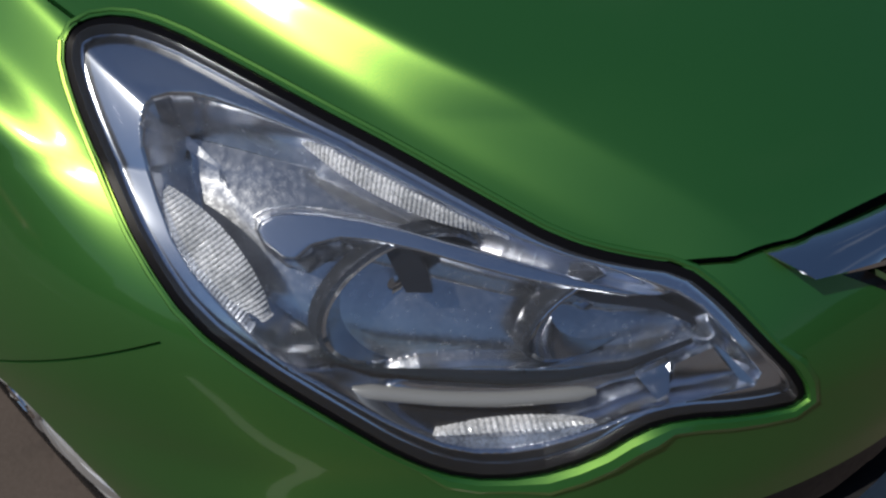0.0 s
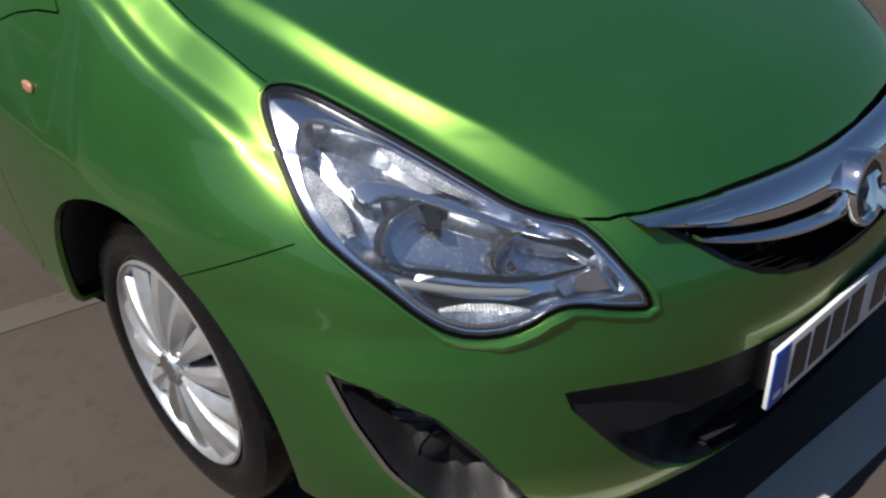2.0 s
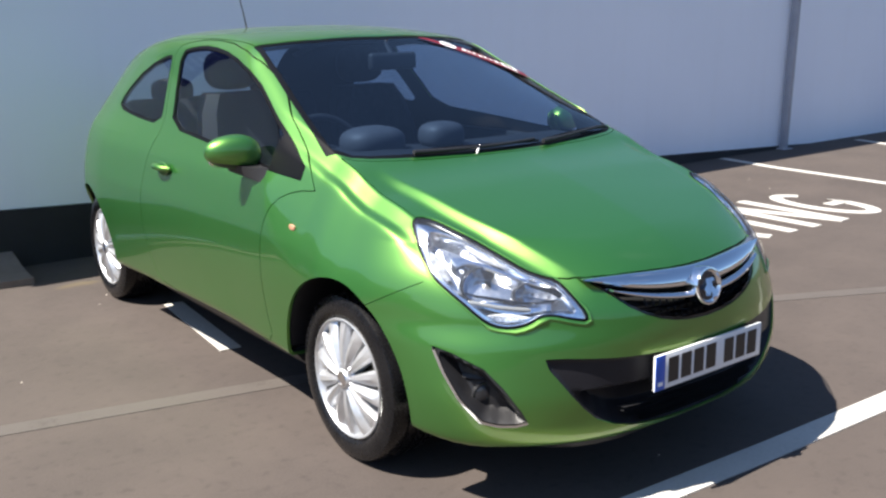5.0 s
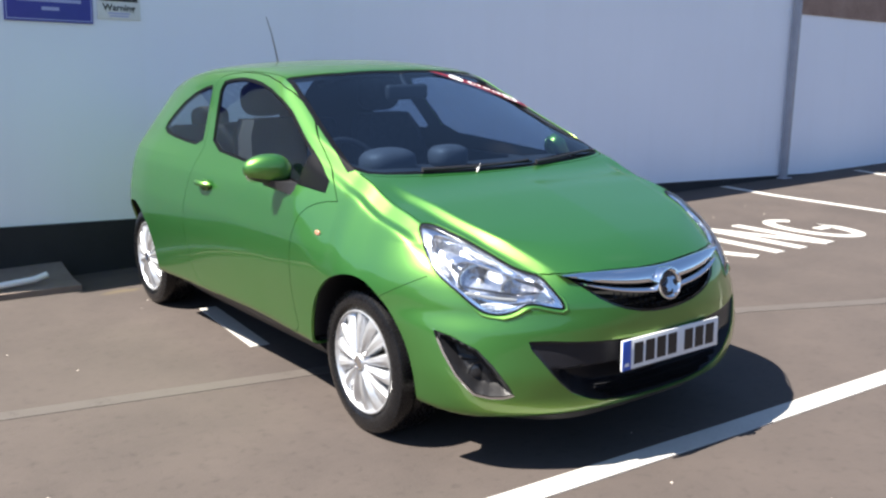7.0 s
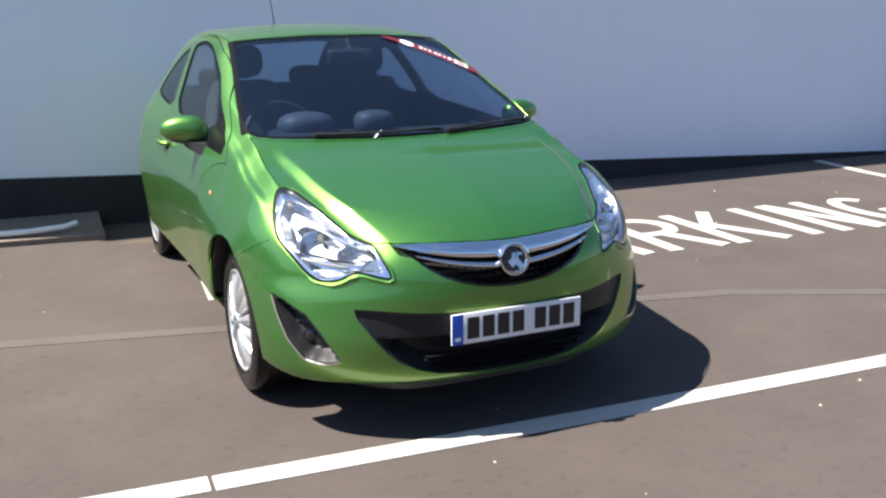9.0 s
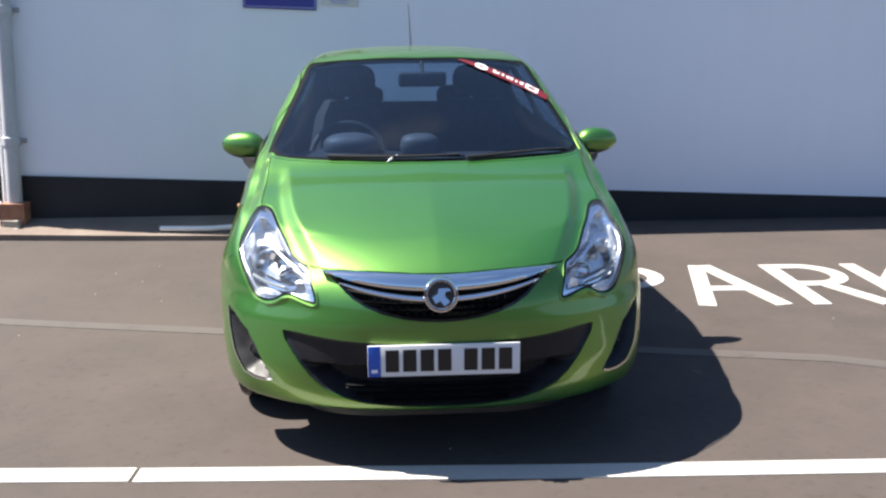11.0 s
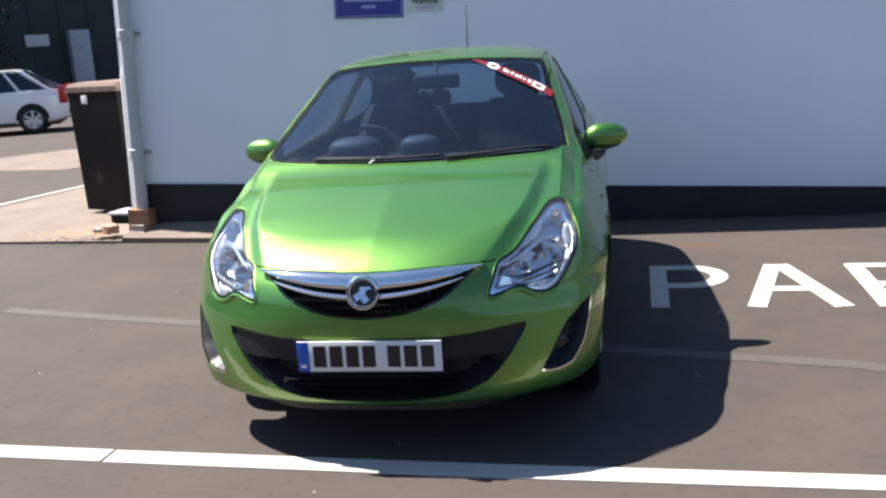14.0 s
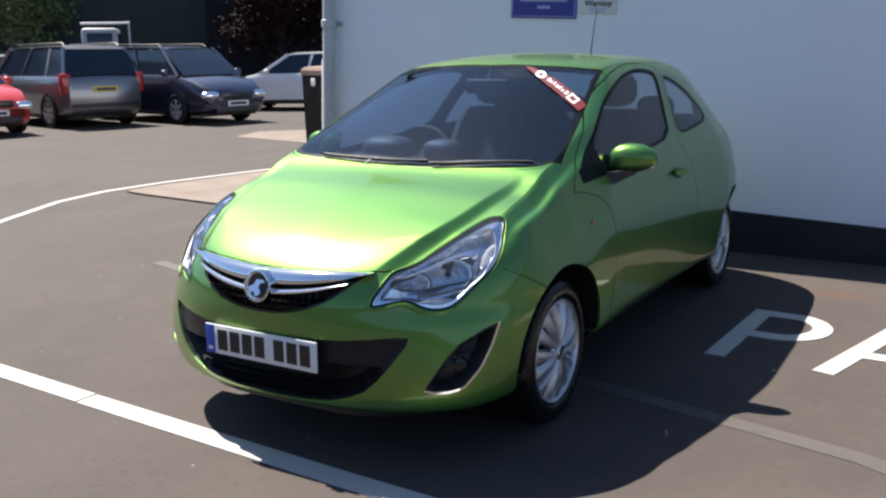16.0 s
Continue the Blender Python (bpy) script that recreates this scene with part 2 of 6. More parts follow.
# ---- the green car's skin: five smooth limits (sides, top, nose, tail, sill) blended into one closed form ----
def curve(points):
    """A smooth function through knots (a, b), flat beyond its ends."""
    ks = np.array(points, float)
    xs, ys = ks[:, 0], ks[:, 1]
    d = np.diff(ys) / np.diff(xs)
    m = np.zeros(len(xs))
    m[1:-1] = np.where(d[:-1] * d[1:] > 0, 2 * d[:-1] * d[1:] / (d[:-1] + d[1:] + 1e-12 * np.sign(d[:-1] + d[1:] + 1e-15)), 0)
    m[0], m[-1] = d[0], d[-1]

    def f(x):
        x = np.clip(x, xs[0], xs[-1])
        i = np.clip(np.searchsorted(xs, x) - 1, 0, len(xs) - 2)
        h = xs[i + 1] - xs[i]
        t = (x - xs[i]) / h
        return ((1 + 2 * t) * (1 - t) ** 2 * ys[i] + t * (1 - t) ** 2 * h * m[i]
                + t * t * (3 - 2 * t) * ys[i + 1] + t * t * (t - 1) * h * m[i + 1])
    return f


TOP = curve([(-0.90, 0.66), (-0.80, 0.724), (-0.70, 0.768), (-0.5, 0.838), (-0.2, 0.920), (0.0, 0.961), (0.07, 0.984), (0.16, 1.034),
             (0.30, 1.108), (0.60, 1.248), (0.85, 1.358), (0.98, 1.405), (1.15, 1.428), (1.5, 1.445), (1.9, 1.439), (2.3, 1.405), (2.7, 1.34), (3.1, 1.25)])
CROWN = curve([(-0.9, 0.032), (-0.6, 0.016), (-0.4, 0.002), (-0.2, 0.002), (0.05, 0.010), (0.2, 0.036), (0.5, 0.060), (0.8, 0.068), (1.2, 0.05), (3, 0.05)])
RIDGE = curve([(-0.9, 0.30), (-0.75, 0.375), (-0.65, 0.424), (-0.544, 0.468), (-0.415, 0.513), (-0.26, 0.546), (-0.067, 0.569), (0.1, 0.58), (0.2, 0.58)])
RIDGED = curve([(-0.85, 0.0), (-0.76, 0.0), (-0.69, 0.9), (-0.62, 1.5), (-0.50, 1.5), (-0.38, 1.25), (-0.08, 0.95), (0.02, 0.35), (0.09, 0.0), (0.2, 0.0)])
VEE = curve([(-0.9, 0.040), (-0.35, 0.036), (-0.15, 0.022), (0.05, 0.008), (0.12, 0.0), (0.3, 0.0)])
WING = curve([(-0.9, 0.0), (-0.5, 0.10), (-0.4, 0.22), (-0.25, 0.42), (-0.1, 0.52), (0.05, 0.54), (0.22, 0.53), (0.4, 0.50), (0.75, 0.0), (0.9, 0.0)])
SHOULDER = curve([(-0.9, 0.674), (-0.05, 0.674), (0.12, 0.670), (0.28, 0.668), (0.9, 0.69)])
FLANK = curve([(0.15, 0.78), (0.25, 0.828), (0.4, 0.846), (0.6, 0.858), (0.7, 0.853), (0.78, 0.838), (0.88, 0.812), (0.96, 0.776), (1.02, 0.748), (1.2, 0.672), (1.35, 0.600), (1.5, 0.510)])
PLAN = curve([(-0.9, -0.075), (-0.6, -0.055), (-0.4, -0.030), (-0.2, -0.010), (0.0, 0.004), (0.35, 0.004), (0.8, -0.006), (1.7, -0.004), (2.25, 0.002), (2.55, -0.022), (2.85, -0.090), (3.2, -0.20)])
TAPER = curve([(-0.9, 0.0), (0.9, 0.0), (1.6, 0.014), (2.3, 0.075), (3.1, 0.20)])
SILL = curve([(-0.9, 0.208), (-0.55, 0.218), (-0.3, 0.25), (0.3, 0.288), (0.9, 0.300), (1.6, 0.282), (2.2, 0.268), (2.9, 0.25)])
NOSE = curve([(0.15, -0.76), (0.22, -0.80), (0.3, -0.832), (0.4, -0.846), (0.52, -0.846), (0.6, -0.836), (0.66, -0.814), (0.72, -0.777), (0.80, -0.70)])
BULGE = curve([(0.2, 0.60), (0.35, 0.62), (0.46, 0.68), (0.52, 0.73), (0.6, 0.81), (0.7, 0.82), (0.8, 0.82)])
TAIL = curve([(0.2, 3.05), (0.4, 3.11), (0.6, 3.125), (0.85, 3.09), (1.0, 3.02), (1.25, 2.84), (1.4, 2.72)])


def smax(a, b, k):
    h = np.maximum(k - np.abs(a - b), 0) / k
    return np.maximum(a, b) + h * h * k / 4


def softplus(v, k):
    """A ramp that starts at zero, rounded over k."""
    v = v / k
    return k * np.where(v > 20, v, np.log1p(np.exp(np.minimum(v, 20))))


def skin(x, y, z):
    """Below zero inside the car's body."""
    ax = np.abs(x)
    upper = np.clip((z - 0.95) / 0.4, 0, 1)
    side = ax - FLANK(z) - PLAN(y) + TAPER(y) * upper
    slope = (TOP(y + 0.01) - TOP(y - 0.01)) / 0.02
    crease = ax - RIDGE(y)
    fold = 0.62 * RIDGED(y) * (softplus(crease, 0.003) - softplus(crease - 0.036, 0.006))  # the flank of the bonnet's crease
    for step, steep, soft in ((0.0, 1.9, 0.003), (0.040, -1.7, 0.004), (0.076, 3.5, 0.004)):  # the wing's shoulder, a hollow and a lower shoulder
        fold = fold + steep * WING(y) * softplus(ax - SHOULDER(y) - step, soft)
    fold = fold + VEE(y) * (np.sqrt(x * x + 0.0001) - 0.01)
    top = (z - TOP(y) + CROWN(y) * (ax / 0.6) ** 2.3 + fold) / np.sqrt(1 + slope ** 2)
    bulge = BULGE(z)
    front = (NOSE(z) + bulge * ax ** 2.78 - y) / np.sqrt(1 + (2.78 * bulge * ax ** 1.78) ** 2)
    back = y - TAIL(z) + 0.30 * (ax / 0.75) ** 3
    f = smax(side, top, 0.07)
    f = smax(f, front, 0.10)
    f = smax(f, back, 0.12)
    return smax(f, SILL(y) - z, 0.03)


def skin_grid(around, ahead, along, behind):
    """The right half of the skin (x <= 0) as a grid of points: rays from a spine, each followed to the surface."""
    s = np.r_[-np.linspace(1, 0, ahead, endpoint=False) , np.linspace(0, 1, along, endpoint=False), 1 + np.linspace(0, 1, behind)]
    even = np.linspace(0, np.pi, 2000)
    share = np.cumsum(1 + 2.4 * np.exp(-((even - radians(125)) / radians(16)) ** 2))  # closer rays over the creases of bonnet and wing
    th = np.interp(np.linspace(share[0], share[-1], around), share, even)
    S, T = np.meshgrid(s, th, indexing="ij")
    pitch = np.where(S < 0, -S, np.where(S > 1, S - 1, 0)) * np.pi / 2
    oy = 0.0 + 2.4 * np.clip(S, 0, 1)
    oz = 0.43
    dx, dz = -np.cos(pitch) * np.sin(T), -np.cos(pitch) * np.cos(T)
    dy = np.where(S < 0, -np.sin(pitch), np.sin(pitch))
    lo, hi = np.zeros_like(S), np.full_like(S, 1.6)
    for _ in range(34):
        mid = (lo + hi) / 2
        inside = skin(mid * dx, oy + mid * dy, oz + mid * dz) < 0
        lo, hi = np.where(inside, mid, lo), np.where(inside, hi, mid)
    return np.stack([lo * dx, oy + lo * dy, oz + lo * dz], -1)

# ---- the green car, panel by panel ----
def gradient(p):
    e = 5e-4
    g = np.stack([skin(p[:, 0] + (e if a == 0 else 0), p[:, 1] + (e if a == 1 else 0), p[:, 2] + (e if a == 2 else 0))
                  - skin(p[:, 0] - (e if a == 0 else 0), p[:, 1] - (e if a == 1 else 0), p[:, 2] - (e if a == 2 else 0)) for a in range(3)], 1)
    g[np.abs(p[:, 0]) < 1e-6, 0] = 0
    return g / np.maximum(np.linalg.norm(g, axis=1, keepdims=True), 1e-9)


def cut(pts, tris, values):
    """Splits the triangles where values change sign, so that each lies on one side."""
    v = np.where(np.abs(values) < 1e-6, 1e-6, values)
    s = v[tris] > 0
    whole = s.all(1) | (~s).all(1)
    out, todo = [tris[whole]], tris[~whole]
    if not len(todo):
        return pts, tris
    s = v[todo] > 0
    lone = np.where(s.sum(1) == 1, np.argmax(s, 1), np.argmax(~s, 1))
    rows = np.arange(len(todo))
    a, b, c = todo[rows, lone], todo[rows, (lone + 1) % 3], todo[rows, (lone + 2) % 3]

    def crossing(p, q):
        lo, hi = np.minimum(p, q), np.maximum(p, q)
        keys, inv = np.unique(np.stack([lo, hi], 1), axis=0, return_inverse=True)
        return keys, inv.ravel()
    keys, inv = crossing(np.r_[a, a], np.r_[b, c])
    t = v[keys[:, 0]] / (v[keys[:, 0]] - v[keys[:, 1]])
    extra = pts[keys[:, 0]] + t[:, None] * (pts[keys[:, 1]] - pts[keys[:, 0]])
    ab, ac = len(pts) + inv[: len(a)], len(pts) + inv[len(a):]
    out += [np.stack([a, ab, ac], 1), np.stack([ab, b, c], 1), np.stack([ab, c, ac], 1)]
    return np.r_[pts, extra], np.concatenate(out)


def rounded(poly, times=2):
    """Chaikin's corner cutting, for flowing outlines."""
    p = np.array(poly, float)
    for _ in range(times):
        q = np.roll(p, -1, 0)
        p = np.stack([0.75 * p + 0.25 * q, 0.25 * p + 0.75 * q], 1).reshape(-1, 2)
    return p


def inside_by(poly, a, b):
    """Signed distance to a closed outline: below zero inside."""
    p = np.array(poly, float)
    q = np.roll(p, -1, 0)
    best, odd = np.full(len(a), 1e9), np.zeros(len(a), bool)
    for (x0, y0), (x1, y1) in zip(p, q):
        dx, dy = x1 - x0, y1 - y0
        t = np.clip(((a - x0) * dx + (b - y0) * dy) / (dx * dx + dy * dy + 1e-12), 0, 1)
        best = np.minimum(best, np.hypot(a - x0 - t * dx, b - y0 - t * dy))
        if y0 != y1:
            odd ^= ((y0 > b) != (y1 > b)) & (a < dx * (b - y0) / dy + x0)
    return np.where(odd, -best, best)


def near_line(line, a, b):
    best = np.full(len(a), 1e9)
    for (x0, y0), (x1, y1) in zip(line[:-1], line[1:]):
        dx, dy = x1 - x0, y1 - y0
        t = np.clip(((a - x0) * dx + (b - y0) * dy) / (dx * dx + dy * dy + 1e-12), 0, 1)
        best = np.minimum(best, np.hypot(a - x0 - t * dx, b - y0 - t * dy))
    return best


R2, R6 = math.sqrt(2), math.sqrt(6)
LAMP = rounded([(0.309, 0.316), (0.298, 0.337), (0.269, 0.34), (0.2356, 0.3284), (0.1843, 0.2989), (0.1258, 0.2638), (0.068, 0.229), (0.004, 0.188), (-0.044, 0.158), (-0.088, 0.142),
                (-0.136, 0.131), (-0.163, 0.108), (-0.196, 0.07), (-0.228, 0.034), (-0.236, 0.006), (-0.184, 0.006), (-0.13, 0.012), (-0.098, 0.006), (-0.062, -0.018), (-0.013, -0.031),
                (0.039, -0.027), (0.08, -0.006), (0.1358, 0.0393), (0.1834, 0.0769), (0.2273, 0.1178), (0.2575, 0.1713), (0.282, 0.23), (0.302, 0.284)], 1)
HOOD = [(0.2, 0.052), (0.02, 0.052), (-0.20, 0.060), (-0.38, 0.078), (-0.50, 0.098), (-0.58, 0.118), (-0.635, 0.145), (-0.668, 0.182), (-0.667, 0.12), (-0.666, 0.02), (-0.667, -0.2), (-0.655, -0.30), (-0.585, -0.48), (-0.50, -0.61),
        (-0.43, -0.675), (-0.385, -0.700), (-0.29, -0.731), (-0.186, -0.751), (-0.09, -0.764), (0.02, -0.768), (0.2, -0.768)]
SCREEN = [(0.2, 0.064), (0.02, 0.064), (-0.20, 0.072), (-0.38, 0.091), (-0.50, 0.112), (-0.58, 0.134), (-0.64, 0.168), (-0.690, 0.250), (-0.644, 0.52), (-0.596, 0.78), (-0.553, 1.038), (-0.48, 1.005), (-0.30, 0.957), (0.02, 0.936), (0.2, 0.936)]
PANE = rounded([(1.515, 1.012), (1.60, 1.17), (1.715, 1.338), (1.58, 1.360), (1.40, 1.366), (1.14, 1.338), (0.86, 1.258), (0.61, 1.136), (0.19, 0.915), (0.60, 0.945), (1.10, 0.984)], 1)
QUARTER = rounded([(2.27, 1.055), (2.28, 1.12), (2.12, 1.258), (1.84, 1.328), (1.79, 1.30), (1.70, 1.15), (1.64, 1.012), (2.0, 1.028)], 1)
DOOR = rounded([(0.165, 0.902), (0.30, 0.890), (0.41, 0.845), (0.455, 0.75), (0.465, 0.62), (0.455, 0.45), (0.42, 0.315), (0.60, 0.30), (1.50, 0.30), (1.62, 0.36), (1.70, 0.60), (1.66, 0.90), (1.60, 1.02), (1.70, 1.20),
                (1.80, 1.345), (1.70, 1.378), (1.42, 1.392), (1.12, 1.368), (0.83, 1.288), (0.56, 1.156)], 1)
GRILLE = [(0.2, 0.74), (-0.36, 0.74), (-0.398, 0.713), (-0.372, 0.69), (-0.341, 0.665), (-0.30, 0.630), (-0.25, 0.602), (-0.20, 0.583), (-0.14, 0.568), (-0.07, 0.558), (0.02, 0.553), (0.2, 0.553)]
INTAKE = [(0.2, 0.474), (0.02, 0.474), (-0.155, 0.478), (-0.35, 0.489), (-0.50, 0.502), (-0.552, 0.502), (-0.545, 0.47), (-0.49, 0.388), (-0.455, 0.345), (-0.41, 0.303), (-0.35, 0.275), (-0.27, 0.252), (-0.14, 0.238), (0.02, 0.234), (0.2, 0.234)]
FOG = [(0.224, 0.530), (0.157, 0.514), (0.064, 0.474), (0.0035, 0.415), (-0.046, 0.348), (-0.066, 0.308), (-0.03, 0.298), (0.02, 0.298), (0.076, 0.311), (0.142, 0.380), (0.188, 0.453)]
ARCH = 0.352

half = skin_grid(260, 140, 170, 46)
rows, cols, _ = half.shape
ids = np.arange(rows * cols).reshape(rows, cols)
quad = np.stack([ids[:-1, :-1], ids[:-1, 1:], ids[1:, 1:], ids[1:, :-1]], -1).reshape(-1, 4)
pts, tris = half.reshape(-1, 3), np.r_[quad[:, [0, 1, 2]], quad[:, [0, 2, 3]]]
area = np.linalg.norm(np.cross(pts[tris[:, 1]] - pts[tris[:, 0]], pts[tris[:, 2]] - pts[tris[:, 0]]), axis=1)
tris = tris[area > 1e-9]


def field(name, p):
    x, y, z = p.T
    u, w = (y - x) / R2, (x + y + 2 * z) / R6
    low, front = z < 0.6, y < 0.35
    if name == "lamp":
        return np.where(front & (z > 0.5), inside_by(LAMP, u, w), 1)
    if name == "hood":
        return np.where(z > 0.62, inside_by(HOOD, x, y), 1)
    if name == "screen":
        return np.where(z > 0.62, inside_by(SCREEN, x, y), 1)
    if name == "pane":
        return inside_by(PANE, y, z)
    if name == "quarter":
        return inside_by(QUARTER, y, z)
    if name == "door":
        return inside_by(DOOR, y, z)
    if name == "grille":
        return np.where(front, inside_by(GRILLE, x, z), 1)
    if name == "intake":
        return np.where(front, inside_by(INTAKE, x, z), 1)
    if name == "fog":
        return np.where(front, inside_by(FOG, u, z), 1)
    if name == "strip":
        return np.where(front & (inside_by(FOG, u, z) < 0.004), near_line([FOG[5], FOG[6], FOG[7], FOG[8], FOG[9], FOG[10], FOG[0]], u, z) - 0.0085, 1)
    if name == "arch":
        f = np.hypot(y + 0.035, z - 0.302) - ARCH
        g = np.hypot(y - 2.511, z - 0.302) - ARCH + 0.01
        return np.where(x < -0.45, np.minimum(f, g), 1)
    if name == "nose":  # the seam between the bumper and the wing
        return np.where(y < -0.1, (z - 0.623) - (y + 0.242) * (0.70 - 0.623) / (-0.39 + 0.242), 1)
    if name == "roof":
        return np.where((z > 1.2) & (y > 0.7), -0.545 + 0.02 * np.clip(y - 1.0, 0, 2) - x, -1)
    if name == "tail":
        return np.where(y > 2.5, 0.62 - z, 1)
    if name == "gate":
        return np.where((y > 2.45) & (z > 0.5), -0.56 + 0.05 * np.clip(z - 0.62, 0, 1) - x, 1)
    if name == "rear_window":
        return np.where((y > 2.5) & (z > 0.9), np.maximum(np.abs(x) - 0.48, np.abs(z - 1.16) - 0.20), 1)


GAP = 0.0018
levels = [("lamp", (0.0, -0.007)), ("screen", (0.0, -0.024)), ("hood", (GAP, -GAP)), ("grille", (0.0, -0.010)), ("intake", (0.0, -0.004)), ("fog", (0.0,)), ("strip", (0.0,)), ("arch", (0.0, 0.012)),
          ("pane", (0.0, -0.014)), ("quarter", (0.0, -0.014)), ("door", (GAP, -GAP)), ("nose", (0.0013, -0.0013)), ("roof", (GAP, -GAP)), ("tail", (GAP, -GAP)), ("gate", (GAP, -GAP)), ("rear_window", (0.0, -0.02))]
for key, cuts in levels:
    for level in cuts:
        pts, tris = cut(pts, tris, field(key, pts) - level)
mid = pts[tris].mean(1)
F = {key: field(key, mid) for key, _ in levels}
normal = gradient(pts)
label = np.full(len(tris), "side_panel", dtype="U16")
label[(mid[:, 1] < 0.45)] = "front_wing"
label[(F["roof"] < -GAP) & (mid[:, 2] > 1.2) & (mid[:, 1] > 0.7)] = "roof"
label[(np.abs(F["roof"]) < GAP) & (mid[:, 2] > 1.2) & (mid[:, 1] > 0.95)] = "gap"
label[(F["gate"] < -GAP) & (mid[:, 1] > 2.6)] = "tailgate"
label[(np.abs(F["gate"]) < GAP)] = "gap"
label[(F["rear_window"] < 0)] = "rear_seal"
label[(F["rear_window"] < -0.02)] = "rear_window"
rear = (mid[:, 1] > 2.86) & (F["tail"] > 0)
label[rear] = "rear_bumper"
nose = (F["nose"] < 0) & (mid[:, 1] < -0.20)
nose |= mid[:, 1] < -0.43
label[nose] = "front_bumper"
label[(np.abs(F["nose"]) < 0.0013) & (mid[:, 1] > -0.40) & (mid[:, 1] < -0.1) & (mid[:, 0] < -0.5)] = "gap"
d = F["door"]
label[d < -GAP] = "door"
label[np.abs(d) < GAP] = "gap"
label[F["pane"] < 0] = "pane_seal"
label[F["pane"] < -0.014] = "side_window"
sail = (F["pane"] < -0.004) & (mid[:, 1] < 0.50)
label[sail] = "sail"
label[F["quarter"] < 0] = "quarter_seal"
label[F["quarter"] < -0.014] = "quarter_window"
label[F["grille"] < 0] = "grille_frame"
label[F["grille"] < -0.010] = "grille"
label[np.abs(F["hood"]) < GAP] = "gap"
label[F["hood"] < -GAP] = "bonnet"
label[F["screen"] < 0] = "screen_seal"
label[F["screen"] < -0.024] = "windscreen"
label[F["intake"] < 0] = "intake"
label[F["fog"] < 0] = "fog"
label[F["lamp"] < 0] = "lamp_seal"
label[F["lamp"] < -0.007] = "lens"
label[F["arch"] < 0] = "none"


def piece(keys, depth=0.0, both=True, mask=None):
    """The part of the skin with those labels, pushed inwards by depth (a number or one for each point)."""
    m = np.isin(label, keys)
    if mask is not None:
        m &= mask
    t = tris[m]
    used, inv = np.unique(t, return_inverse=True)
    p = pts[used] - normal[used] * (depth if isinstance(depth, (int, float)) else depth[used, None])
    bit = p.tolist(), inv.reshape(-1, 3).tolist()
    return join(bit, mirrored(bit)) if both else bit


def rimmed(bit, keys, deep=0.012, both=True):
    """Adds a turned-in edge along the open border of a panel, which gives it thickness."""
    m = np.isin(label, keys)
    t = tris[m]
    e = np.r_[t[:, [0, 1]], t[:, [1, 2]], t[:, [2, 0]]]
    k, n = np.unique(np.sort(e, 1), axis=0, return_counts=True)
    k = k[(n == 1)]
    k = k[~((np.abs(pts[k[:, 0], 0]) < 1e-6) & (np.abs(pts[k[:, 1], 0]) < 1e-6))]
    used, inv = np.unique(k, return_inverse=True)
    inv = inv.reshape(-1, 2)
    top, low = pts[used], pts[used] - normal[used] * deep
    vs = np.r_[top, low].tolist()
    c = len(used)
    rim = vs, [(a, b, b + c, a + c) for a, b in inv.tolist()]
    return join(bit, rim, mirrored(rim)) if both else join(bit, rim)


CAR = thing("green_hatchback", "bright metallic green three-door hatchback parked on painted tarmac", "car", SLOPE)
for key in ("bonnet", "roof", "front_bumper", "rear_bumper", "tailgate"):
    part(key, rimmed(piece([key]), [key]), PAINT, CAR)
DOORS = []
for flip in (False, True):
    def sided(bit):
        return mirrored(bit) if flip else bit
    for key in ("front_wing", "side_panel", "door"):
        ob = part("front_wing" if key == "front_wing" else key, sided(rimmed(piece([key], both=False), [key], both=False)), PAINT, CAR)
    DOORS.append(ob)
    part("window_seal", sided(piece(["pane_seal"], 0.002, both=False)), SEAL, ob)
    part("window_pane", sided(piece(["side_window"], 0.006, both=False)), PANE_GLASS, ob, "tinted door glass")
    part("mirror_sail", sided(piece(["sail"], -0.001, both=False)), SEAL, ob, "black plastic corner trim")
    q = part("quarter_window", sided(piece(["quarter_window"], 0.004, both=False)), PANE_GLASS, CAR, "tinted fixed rear side glass")
    part("window_seal", sided(piece(["quarter_seal"], 0.002, both=False)), SEAL, q)
shield = part("windscreen", piece(["windscreen"], 0.004), WINDOW, CAR, "curved windscreen with the sky's blue put into its tint")
part("screen_border", piece(["screen_seal"], 0.003), SEAL, shield, "black printed glass border")
back = part("rear_window", piece(["rear_window"], 0.003), PANE_GLASS, CAR, "rear window glass")
part("window_seal", piece(["rear_seal"], 0.002), SEAL, back)
# a dark inner skin that closes the joints
solid = ["bonnet", "roof", "front_bumper", "rear_bumper", "tailgate", "front_wing", "side_panel", "door", "gap", "pane_seal", "quarter_seal", "screen_seal", "rear_seal"]
part("inner_shell", piece(solid, 0.016), DARK, CAR)

# underbody, sill and front lip
ring = [(0.74 * math.copysign(abs(math.cos(a)) ** 0.45, math.cos(a)), 1.14 + 1.86 * math.copysign(abs(math.sin(a)) ** 0.5, math.sin(a))) for a in np.linspace(0, 2 * math.pi, 60, endpoint=False)]
part("underbody", loft([[(x * s, y, z) for x, y in ring] for s, z in ((0.90, 0.17), (0.95, 0.19), (0.98, 0.30))]), TRIM, CAR)
for flip in (False, True):
    sill = loft([[(-0.80, y, 0.315), (-0.80, y, 0.285), (-0.775, y, 0.255), (-0.70, y, 0.25), (-0.70, y, 0.315)] for y in (0.33, 0.5, 1.2, 2.0, 2.17)])
    part("sill", mirrored(sill) if flip else sill, TRIM, CAR, "black lower sill")
lipx = np.linspace(-0.66, 0.66, 45)
